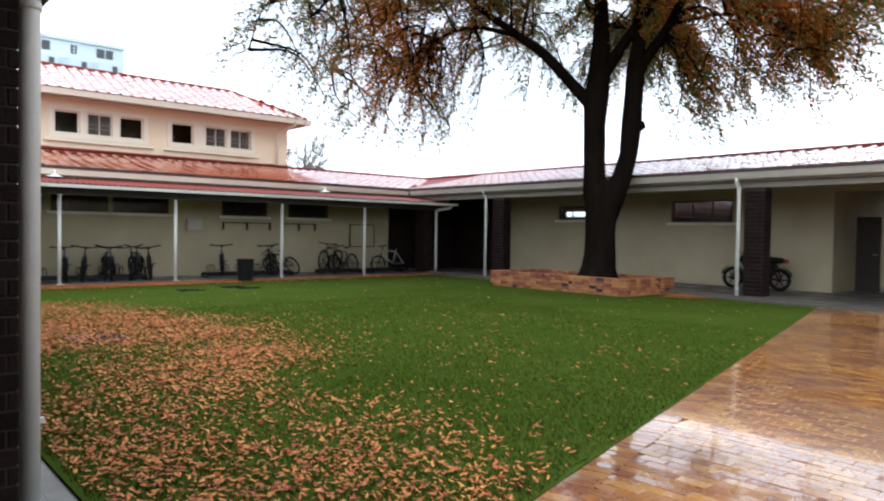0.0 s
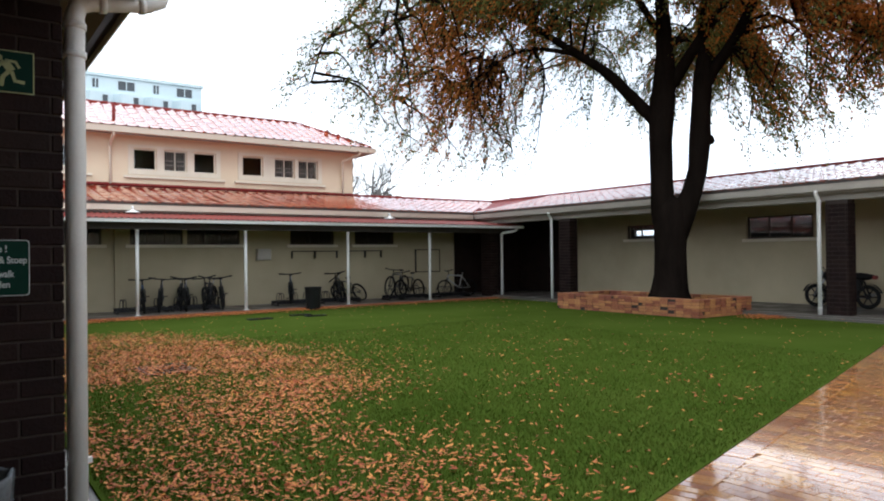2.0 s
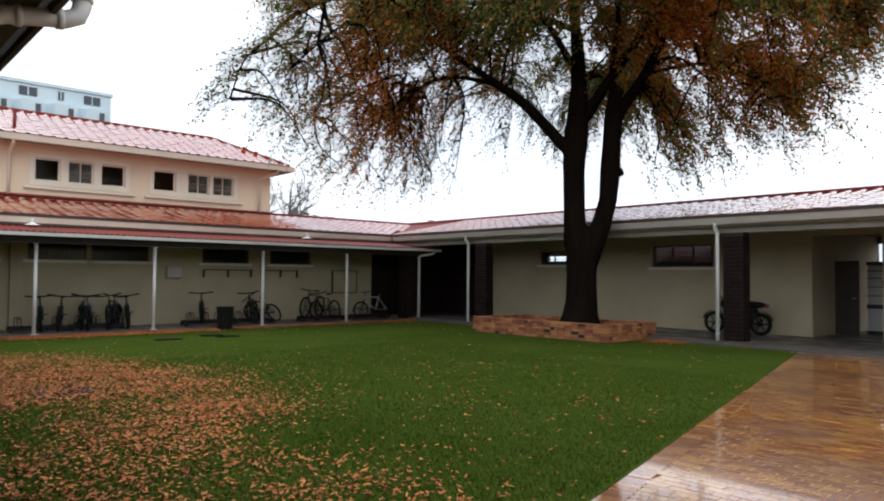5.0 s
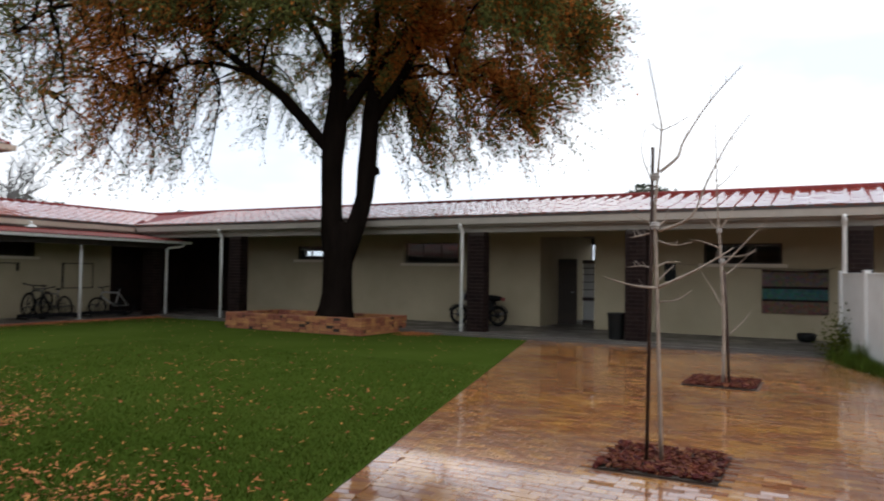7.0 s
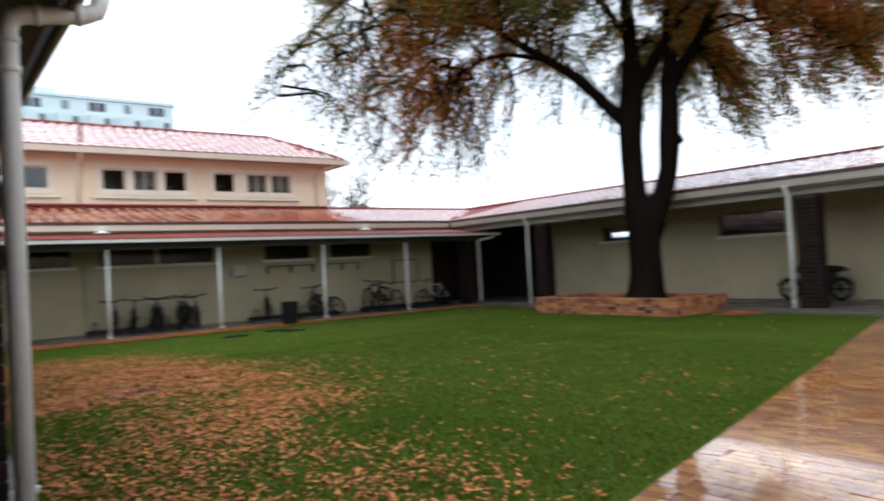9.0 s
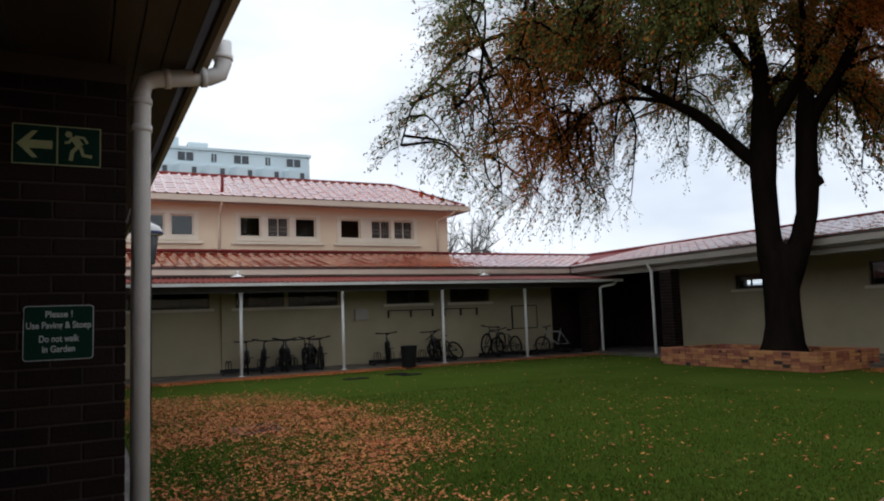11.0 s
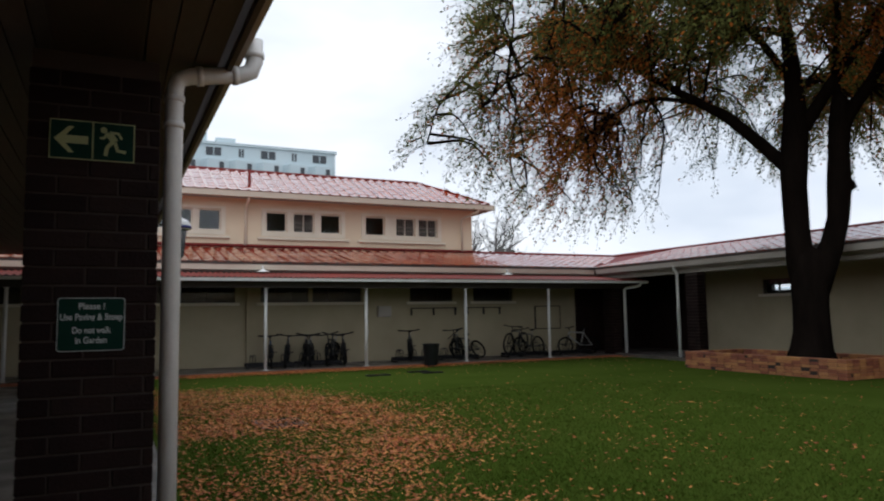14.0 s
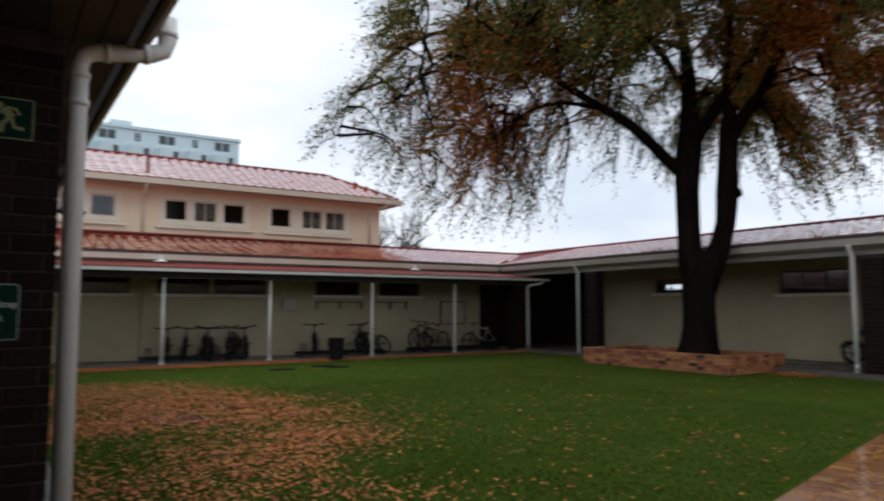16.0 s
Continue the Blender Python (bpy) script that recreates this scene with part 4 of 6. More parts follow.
for tgt in targets:
    dist = np.linalg.norm(nodes - tgt, axis=1)
    near = nodes[np.argmin(dist + rng.uniform(0, 1.0, len(dist)))]
    mid = (near + tgt) / 2 + np.array((0, 0, 0.55)) + rng.normal(0, 0.25, 3)
    curve = bezier_points([near, mid, tgt], 4)
    m = len(curve)
    tube(boughs, [rel(p) for p in curve], [0.040 * (1 - 0.8 * i / (m - 1)) + 0.005 for i in range(m)], 5, caps=False)
    for i in range(2, m):
        for _ in range(4 if tgt[2] > 7.4 else 3 if tgt[2] > 6.4 else 2):
            out = curve[i] - np.array((15.4, 11.4, curve[i][2]))
            out = out / (np.linalg.norm(out) + 0.1)
            d = (curve[i] - curve[i - 1]) * 0.8 + 0.75 * out + np.array((0, 0, -0.22)) + rng.normal(0, 0.34, 3)
            turned = min(0.95, max(0.03, turned_at(curve[i]) + 0.35 * noise.noise(Vector(curve[i]) * 0.8)))
            spray(curve[i], d, rng.uniform(0.7, 1.5), 0.13 if tgt[2] < 7.0 else 0.08, turned, 8)
for p, r in limb_nodes:
    if r > 0.13 or np.hypot(p[0] - 15.4, p[1] - 11.4) < 4.0:
        continue
    for _ in range(4):
        out = p - np.array((15.4, 11.4, p[2]))
        spray(p, out / np.linalg.norm(out) + np.array((0, 0, -0.3)) + rng.normal(0, 0.45, 3), rng.uniform(0.7, 1.5), 0.14, min(0.9, turned_at(p)), 7)
tagged(part("twig_mass", boughs, M["bark"], tree, "thin dark drooping twigs"), kind="stuff")
leaf_c, leaf_d, leaf_rust = np.array(leaf_c) - np.array(TREE), np.array(leaf_d), np.array(leaf_rust)
# the crown is thinner towards the bicycle wing
thin = np.random.default_rng(77).uniform(0, 1, len(leaf_c)) > 0.42 * np.clip((leaf_c[:, 1] - leaf_c[:, 0] - 1.5) / 2.0, 0, 1)
leaf_c, leaf_d, leaf_rust = leaf_c[thin], leaf_d[thin], leaf_rust[thin]


def leaf_cloud(name, centre, way, size, mat, parent, label="", fold=0.25):
    """Many small pointed leaves, each a folded diamond of two triangles."""
    n = len(centre)
    way = way / np.linalg.norm(way, axis=1, keepdims=True)
    side = np.cross(way, rng.normal(0, 1, (n, 3)))
    side /= np.linalg.norm(side, axis=1, keepdims=True)
    up = np.cross(way, side)
    s = size * rng.uniform(0.7, 1.3, (n, 1))
    v = np.empty((n, 4, 3))
    v[:, 0] = centre - way * s * 0.5
    v[:, 1] = centre + side * s * 0.27 + up * s * fold * 0.3
    v[:, 2] = centre + way * s * 0.5
    v[:, 3] = centre - side * s * 0.27 + up * s * fold * 0.3
    me = bpy.data.meshes.new(name)
    me.vertices.add(4 * n)
    me.vertices.foreach_set("co", v.ravel())
    idx = np.arange(4 * n).reshape(n, 4)
    tri = np.concatenate([idx[:, [0, 1, 2]], idx[:, [0, 2, 3]]], 1).reshape(-1, 3)
    me.loops.add(tri.size)
    me.loops.foreach_set("vertex_index", tri.ravel().astype(np.int32))
    me.polygons.add(len(tri))
    me.polygons.foreach_set("loop_start", np.arange(0, tri.size, 3, dtype=np.int32))
    me.update(calc_edges=True)
    me.materials.append(mat)
    ob = new(name, me)
    ob.parent = parent
    return tagged(ob, label, kind="stuff")


leaf_cloud("crown", leaf_c[~leaf_rust], leaf_d[~leaf_rust], 0.080, M["foliage"], tree, "dull green small leaves")
leaf_cloud("crown", leaf_c[leaf_rust], leaf_d[leaf_rust], 0.080, M["foliage_rust"], tree, "rusty orange small leaves")


# ---- two bare young trees with stakes ----
M["stake"] = material("rusty_stake", (0.05, 0.022, 0.014), (0.03, 0.015, 0.011), 0.8, scale=8, fine=50, bump=0.3)
M["tie"] = material("pale_cloth_tie", (0.50, 0.47, 0.44), (0.36, 0.33, 0.31), 0.9, scale=20, fine=90, bump=0.6)


def young_tree(x, y, stem, r, label):
    t = thing("young_tree", (x, y, 0), label, "tree", "young trees in the paving")
    curve = bezier_points(stem, 4)
    m = len(curve)
    part("trunk", tubed([tuple(p) for p in curve], [r * (1 - 0.85 * i / (m - 1)) + 0.002 for i in range(m)], 8), M["bare_bark"], t, "pale slim bark")
    return t


def branch(t, r, pts):
    """A bare branch with short side twigs and buds."""
    curve = bezier_points(pts, 4)
    m = len(curve)
    bb = tubed([tuple(p) for p in curve], [r * (1 - 0.75 * i / (m - 1)) for i in range(m)], 6)
    for i in range(2, m - 1, 2):
        d = np.array(curve[i + 1]) - np.array(curve[i - 1])
        d = d / np.linalg.norm(d) + rng.normal(0, 0.5, 3)
        d[2] = abs(d[2])
        l = rng.uniform(0.02, 0.09)
        tube(bb, [tuple(curve[i]), tuple(curve[i] + d * l * 0.5), tuple(curve[i] + d * l + np.array((0, 0, 0.02)))], [0.004, 0.003, 0.0015], 4)
    part("branch", bb, M["bare_bark"], t)


def tree_stake(x, y, pole, r, ties):
    s = thing("tree_stake", (x, y, 0), "thin rusty timber stake beside a young tree", "stake", "stakes of the young trees")
    part("pole", tubed(pole, r, 8), M["stake"], s)
    for px, py, z in ties:
        tie = bmesh.new()
        for k in range(3):
            ring(tie, (px, py, z - 0.022 + 0.022 * k), 0.027 + 0.007 * (k % 2), 0.011, "z", 14, 6)
        part("tie", tie, M["tie"], s, "pale knotted cloth tie")


first = young_tree(5.98, 1.12, [(0.00, -0.02, 0.05), (-0.00, 0.01, 1.08), (-0.01, 0.03, 1.82), (-0.01, 0.04, 2.16), (-0.00, 0.02, 2.50), (0.00, -0.01, 2.89), (-0.00, 0.01, 3.05), (-0.02, 0.10, 3.53)], 0.017, "bare young street tree with pale thin branches")
branch(first, 0.015, [(-0.00, 0.00, 2.53), (-0.01, -0.15, 2.65), (0.06, -0.19, 2.80), (0.22, -0.38, 3.16), (0.29, -0.63, 3.46)])
branch(first, 0.013, [(-0.01, 0.03, 1.52), (-0.08, 0.22, 1.54), (-0.18, 0.44, 1.61)])
branch(first, 0.015, [(-0.00, 0.02, 1.52), (0.02, -0.30, 1.68), (0.13, -0.58, 1.87)])
branch(first, 0.009, [(-0.01, 0.03, 1.56), (0.05, -0.04, 1.65), (0.11, -0.10, 1.72)])
branch(first, 0.010, [(-0.01, 0.03, 2.01), (0.02, 0.16, 1.98), (-0.02, 0.25, 1.96)])
branch(first, 0.010, [(-0.01, 0.05, 2.06), (0.02, 0.14, 2.12), (-0.02, 0.25, 2.17)])
branch(first, 0.010, [(-0.00, 0.02, 2.06), (0.05, -0.03, 2.11), (0.04, -0.06, 2.20)])
branch(first, 0.013, [(-0.00, 0.02, 2.01), (0.01, -0.25, 2.13), (-0.02, -0.39, 2.42), (0.07, -0.55, 2.77), (0.28, -0.69, 3.02)])
branch(first, 0.007, [(-0.01, 0.05, 2.40), (-0.04, 0.15, 2.71), (0.05, 0.12, 2.98)])
branch(first, 0.006, [(0.00, -0.01, 2.89), (-0.02, -0.13, 2.93), (0.05, -0.23, 3.01)])
branch(first, 0.006, [(0.00, -0.01, 2.89), (-0.05, 0.03, 2.92), (-0.01, 0.06, 2.97)])
branch(first, 0.008, [(-0.01, 0.04, 1.68), (-0.01, 0.14, 1.71), (0.05, 0.28, 1.70)])
branch(first, 0.009, [(-0.01, 0.03, 1.70), (0.05, -0.04, 1.74), (0.12, -0.15, 1.75)])
branch(first, 0.007, [(0.00, -0.00, 1.40), (0.01, -0.14, 1.42), (0.12, -0.24, 1.50)])
branch(first, 0.007, [(-0.00, 0.02, 1.93), (0.01, -0.12, 1.89), (0.12, -0.25, 1.92)])
tree_stake(5.98, 1.12, [(-0.02, 0.10, 0.04), (-0.01, 0.07, 1.82), (-0.01, 0.06, 2.75)], 0.016, [(-0.01, 0.04, 2.06), (-0.01, 0.04, 2.49)])
second = young_tree(11.12, 1.22, [(0.00, -0.01, 0.02), (0.00, -0.02, 1.04), (-0.00, 0.02, 1.81), (-0.01, 0.05, 2.32), (-0.02, 0.08, 2.92), (-0.02, 0.10, 3.96)], 0.028, "bare young tree with pale thin spreading branches")
branch(second, 0.014, [(-0.00, 0.01, 1.79), (-0.00, -0.24, 2.06), (0.09, -0.72, 2.61)])
branch(second, 0.011, [(0.00, -0.02, 1.64), (0.07, -0.21, 1.82), (0.04, -0.46, 2.06)])
branch(second, 0.012, [(-0.01, 0.05, 2.32), (-0.04, 0.16, 2.45), (-0.14, 0.25, 2.60)])
branch(second, 0.010, [(-0.01, 0.03, 2.36), (0.07, -0.12, 2.62), (0.07, -0.22, 2.85)])
branch(second, 0.011, [(-0.01, 0.03, 2.06), (-0.03, 0.27, 2.16), (-0.14, 0.47, 2.20)])
branch(second, 0.011, [(-0.02, 0.08, 2.99), (0.04, -0.07, 3.13), (0.01, -0.29, 3.41)])
branch(second, 0.010, [(-0.00, 0.01, 1.17), (0.02, 0.15, 1.44), (-0.04, 0.33, 1.73)])
branch(second, 0.009, [(0.01, -0.03, 0.70), (0.10, -0.27, 0.96), (0.16, -0.40, 1.14)])
branch(second, 0.008, [(-0.02, 0.09, 3.08), (-0.02, 0.21, 3.24), (0.05, 0.27, 3.42)])
branch(second, 0.010, [(0.00, -0.00, 1.93), (0.10, -0.25, 1.95), (0.12, -0.46, 2.02)])
tree_stake(11.12, 1.22, [(0.02, -0.09, 0.01), (0.01, -0.05, 1.17), (0.00, -0.02, 1.72)], 0.020, [(-0.01, 0.05, 2.32), (-0.00, 0.01, 1.87)])


def mulch_bed(x0, x1, y0, y1):
    b = thing("mulch_bed", ((x0 + x1) / 2, (y0 + y1) / 2, 0), "square planting bed of dark red bark mulch in the paving", "planting bed", "mulch beds")
    w, d = (x1 - x0) / 2, (y1 - y0) / 2
    part("soil", boxed(-w, w, -d, d, -0.03, 0.006), M["soil"], b)
    n = 900
    bm = bmesh.new()
    vv, ff = [], []
    for _ in range(n):
        c = np.array((rng.uniform(-w, w) * 0.97, rng.uniform(-d, d) * 0.97, 0.008 + rng.uniform(0, 0.03)))
        r = Matrix.Rotation(rng.uniform(0, 6.28), 3, "Z") @ Matrix.Rotation(rng.normal(0, 0.4), 3, "X") @ Matrix.Rotation(rng.normal(0, 0.4), 3, "Y")
        l, k, h = rng.uniform(0.02, 0.05), rng.uniform(0.008, 0.018), 0.005
        base = len(vv)
        for sx in (-1, 1):
            for sy in (-1, 1):
                for sz in (-1, 1):
                    vv.append(tuple(c + np.array(r @ Vector((sx * l * (0.7 if sy > 0 else 1), sy * k, sz * h)))))
        ff += [tuple(base + i for i in q) for q in ((0, 1, 3, 2), (4, 6, 7, 5), (0, 4, 5, 1), (2, 3, 7, 6), (1, 5, 7, 3))]
    bm.free()
    raw_part("chip_field", vv, ff, M["mulch"], b, "dark red bark chips", kind="stuff")


BEDS = [(5.62, 6.60, 0.60, 1.60), (10.82, 11.92, 0.74, 1.76)]
for q in BEDS:
    mulch_bed(*q)

# ---- signs on the near column ----
M["sign_green"] = material("dark_green_sign", (0.004, 0.028, 0.019), None, 0.5, fine=30, bump=0, spec=0.1)
M["sign_glow"] = material("pale_yellow_sign_paint", (0.34, 0.36, 0.17), None, 0.5, fine=30, bump=0)
M["sign_white"] = material("white_sign_paint", (0.45, 0.48, 0.47), None, 0.5, fine=30, bump=0)


def flat(points, y0, y1):
    """A flat shape in the x-z plane from y0 back to y1."""
    bm = bmesh.new()
    a = [bm.verts.new((x, y0, z)) for x, z in points]
    b = [bm.verts.new((x, y1, z)) for x, z in points]
    bm.faces.new(a), bm.faces.new(b[::-1])
    for i in range(len(points)):
        j = (i + 1) % len(points)
        bm.faces.new((a[i], b[i], b[j], a[j]))
    return bm


def disc(cx, cz, r, n=16):
    return [(cx + r * math.cos(2 * math.pi * i / n), cz + r * math.sin(2 * math.pi * i / n)) for i in range(n)]


def line_shape(points, w):
    """A bent stroke of width w in the x-z plane."""
    left, right = [], []
    for i, p in enumerate(points):
        a, b = Vector(points[max(i - 1, 0)]), Vector(points[min(i + 1, len(points) - 1)])
        d = (b - a).normalized()
        nrm = Vector((-d.y, d.x)) * w / 2
        left.append((p[0] + nrm.x, p[1] + nrm.y))
        right.append((p[0] - nrm.x, p[1] - nrm.y))
    return left + right[::-1]


exit_sign = thing("exit_sign", (-0.108, 4.246, 2.405), "green exit sign with pale arrow and running figure", "sign")
part("board", boxed(0, 0.418, -0.004, 0.0, 0, 0.215), M["sign_glow"], exit_sign, "pale yellow border")
for x0 in (0.006, 0.213):
    part("panel", boxed(x0, x0 + 0.199, -0.0055, -0.0042, 0.006, 0.209), M["sign_green"], exit_sign, "dark green panel")
part("arrow", flat([(0.022, 0.108), (0.092, 0.180), (0.118, 0.180), (0.078, 0.130), (0.186, 0.130), (0.186, 0.086), (0.078, 0.086), (0.118, 0.036), (0.092, 0.036)], -0.0068, -0.0056), M["sign_glow"], exit_sign, "pale arrow")
for name, shape in (("pictogram_dot", disc(0.262, 0.172, 0.017)), ("pictogram_bar", line_shape([(0.285, 0.158), (0.318, 0.110)], 0.038)),
                    ("pictogram_bar", line_shape([(0.283, 0.160), (0.263, 0.128), (0.243, 0.126)], 0.014)), ("pictogram_bar", line_shape([(0.290, 0.162), (0.335, 0.158), (0.352, 0.128)], 0.014)),
                    ("pictogram_bar", line_shape([(0.308, 0.110), (0.280, 0.078), (0.272, 0.030)], 0.020)), ("pictogram_bar", line_shape([(0.318, 0.108), (0.332, 0.062), (0.375, 0.056)], 0.018))):
    part(name, flat(shape, -0.0068, -0.0056), M["sign_glow"], exit_sign)

notice = thing("notice_sign", (-0.042, 4.246, 1.378), "dark green notice board with white lettering and border", "sign")


def rounded(x0, x1, z0, z1, r, n=5):
    out = []
    for cx, cz, a0 in ((x1 - r, z1 - r, 0), (x0 + r, z1 - r, 90), (x0 + r, z0 + r, 180), (x1 - r, z0 + r, 270)):
        out += [(cx + r * math.cos(radians(a0 + 90 * i / n)), cz + r * math.sin(radians(a0 + 90 * i / n))) for i in range(n + 1)]
    return out


part("border", flat(rounded(0, 0.325, 0, 0.283, 0.018), -0.004, 0), M["sign_white"], notice, "thin white border")
part("panel", flat(rounded(0.004, 0.321, 0.004, 0.279, 0.016), -0.0052, -0.0042), M["sign_green"], notice, "dark green panel")


def lettering(text, cx, cz, size, width, parent):
    cu = bpy.data.curves.new("lettering", "FONT")
    cu.body, cu.size, cu.align_x, cu.extrude, cu.offset = text, size, "CENTER", 0.0006, 0.0009
    ob = new("lettering", cu)
    bpy.context.view_layer.update()
    w = ob.dimensions.x
    me = bpy.data.meshes.new_from_object(ob)
    bpy.data.objects.remove(ob)
    me.materials.append(M["sign_white"])
    t = new("lettering", me)
    t.parent = parent
    t.matrix_basis = Matrix.Translation((cx, -0.0062, cz)) @ pose(0, 0, 0, 90, 0, 0) @ Matrix.Diagonal((width / w, 1, 1, 1))
    return t


lettering("Please !", 0.163, 0.222, 0.048, 0.125, notice)
lettering("Use Paving & Stoep", 0.163, 0.165, 0.048, 0.300, notice)
lettering("Do not walk", 0.163, 0.095, 0.048, 0.185, notice)
lettering("in Garden", 0.163, 0.042, 0.048, 0.150, notice)


# ---- bins ----
M["band"] = material("dark_blue_enamel", (0.02, 0.03, 0.16), None, 0.4, fine=30, bump=0)
M["liner"] = material("clear_plastic_liner", (0.13, 0.14, 0.15), (0.06, 0.065, 0.07), 0.25, scale=9, fine=40, bump=0.5)


def revolve(profile, sides=24):
    bm = bmesh.new()
    rings = [[bm.verts.new((r * math.cos(2 * math.pi * k / sides), r * math.sin(2 * math.pi * k / sides), z)) for k in range(sides)] for r, z in profile]
    for a, b in zip(rings, rings[1:]):
        for k in range(sides):
            bm.faces.new((a[k], a[(k + 1) % sides], b[(k + 1) % sides], b[k])).smooth = True
    bm.faces.new(rings[0])
    return bm


def bin_at(x, y, z, r, h, label, bag=True):
    b = thing("litter_bin", (x, y, z), label, "bin")
    part("body", revolve([(r * 0.80, 0), (r * 0.82, 0.02), (r * 0.98, h - 0.02), (r * 1.02, h), (r * 0.96, h), (r * 0.93, h - 0.03), (r * 0.77, 0.03), (0.01, 0.03)]), M["black_plastic"], b)
    bm = revolve([(r * 0.97, h - 0.22), (r * 1.0, h - 0.19), (r * 1.035, h - 0.06), (r * 1.05, h + 0.008), (r * 1.0, h + 0.018), (r * 0.92, h + 0.005), (r * 0.88, h - 0.2)])
    for v in bm.verts:
        a = math.atan2(v.co.y, v.co.x)
        k = 1 + 0.02 * math.sin(7 * a) + 0.015 * math.sin(13 * a + 1)
        v.co.x *= k
        v.co.y *= k
        v.co.z += 0.012 * math.sin(5 * a + 2)
    if bag:
        part("liner", bm, M["liner"], b, "clear plastic bag turned over the rim")
    else:
        bm.free()
        part("rim", ring(bmesh.new(), (0, 0, h), r, 0.012, "z", 24, 6), M["black_plastic"], b)
    part("handle", ring(bmesh.new(), (0, -r * 0.97, h - 0.16), 0.045, 0.006, "y", 16), M["black_plastic"], b, "wire ring handle")
    return b


bin_at(0.00, 4.00, -0.022, 0.185, 0.572, "black litter bin with a clear bag beside the column")
bin_at(8.90, 19.42, 0.0, 0.25, 0.66, "black litter bin standing beside the awning", False)
bin_at(16.72, 4.28, STOOP, 0.22, 0.62, "black litter bin beside a brick column", False)


# ---- bicycles ----
def bicycle(x, y, z, rz, colour, label, lean=0.0, wheel_r=0.33, pitch=0.0):
    b = thing("bicycle", label=label, category="bicycle", group="bicycles under the awning")
    b.matrix_basis = pose(x, y, z) @ pose(0, 0, 0, 0, 0, rz) @ pose(0, 0, 0, lean, pitch, 0)
    m = material("bicycle_paint", colour, None, 0.35, fine=60, bump=0.02)
    base = 0.52
    for cx in (-base, base):
        w = part("wheel", ring(bmesh.new(), (cx, 0, wheel_r), wheel_r - 0.040, 0.014, "y", 28, 6), M["black_metal"], b, "dark metal rim")
        part("tyre", ring(bmesh.new(), (cx, 0, wheel_r), wheel_r - 0.026, 0.030, "y", 28, 8), M["rubber"], w, "black knobbly tyre")
        sp = bmesh.new()
        for k in range(14):
            a = 2 * math.pi * k / 14
            tube(sp, [(cx, 0.012 * (-1) ** k, wheel_r), (cx + (wheel_r - 0.04) * math.cos(a), 0, wheel_r + (wheel_r - 0.04) * math.sin(a))], 0.0025, 3, caps=False)
        part("spokes", sp, M["black_metal"], w)
        part("hub", tubed([(cx, -0.05, wheel_r), (cx, 0.05, wheel_r)], 0.022, 8), M["black_metal"], w)
    bb, seat_t, head_t, head_b = (-0.08, 0, 0.30), (-0.22, 0, 0.74), (0.34, 0, 0.78), (0.38, 0, 0.64)
    fr = bmesh.new()
    for p, q, r in ((bb, seat_t, 0.023), (seat_t, head_t, 0.024), (bb, head_b, 0.030), (head_b, head_t, 0.027)):
        tube(fr, [p, q], r, 8)
    for s in (-0.06, 0.06):
        tube(fr, [bb, (-base, s, wheel_r)], 0.010, 6)
        tube(fr, [seat_t, (-base, s, wheel_r)], 0.009, 6)
    part("frame", fr, m, b)
    fk = bmesh.new()
    for s in (-0.055, 0.055):
        tube(fk, [(0.385, s, 0.66), (0.43, s, 0.52), (base, s, wheel_r)], 0.015, 6)
    tube(fk, [(0.385, -0.055, 0.66), (0.385, 0.055, 0.66)], 0.016, 6)
    part("fork", fk, M["black_metal"], b)
    hb = bmesh.new()
    tube(hb, [(0.34, 0, 0.78), (0.32, 0, 0.88), (0.38, 0, 0.92)], 0.016, 8)
    tube(hb, [(0.33, -0.32, 0.95), (0.38, -0.12, 0.93), (0.38, 0.12, 0.93), (0.33, 0.32, 0.95)], 0.017, 8)
    bar = part("handlebar", hb, M["black_metal"], b)
    for s in (-1, 1):
        part("grip", tubed([(0.345, s * 0.22, 0.945), (0.32, s * 0.34, 0.953)], 0.019, 8), M["rubber"], bar)
    part("seatpost", tubed([seat_t, (-0.26, 0, 0.88)], 0.013, 8), M["steel"], b)
    sd = bmesh.new()
    bmesh.ops.create_uvsphere(sd, u_segments=12, v_segments=8, radius=1)
    for v in sd.verts:
        k = 0.35 + 0.65 * max(0.0, min(1.0, 0.5 - v.co.x * 0.6))
        v.co = Vector((v.co.x * 0.14 - 0.25, v.co.y * 0.075 * k, v.co.z * 0.032 + 0.90))
    part("saddle", sd, M["rubber"], b)
    ck = ring(bmesh.new(), (-0.08, -0.05, 0.30), 0.085, 0.006, "y", 18, 4)
    tube(ck, [(-0.08, -0.06, 0.30), (0.02, -0.08, 0.17)], 0.009, 6)
    tube(ck, [(-0.08, 0.06, 0.30), (-0.18, 0.08, 0.43)], 0.009, 6)
    box(ck, -0.01, 0.06, -0.17, -0.08, 0.155, 0.18)
    box(ck, -0.22, -0.14, 0.08, 0.17, 0.42, 0.445)
    part("crank", ck, M["black_metal"], b)
    return b


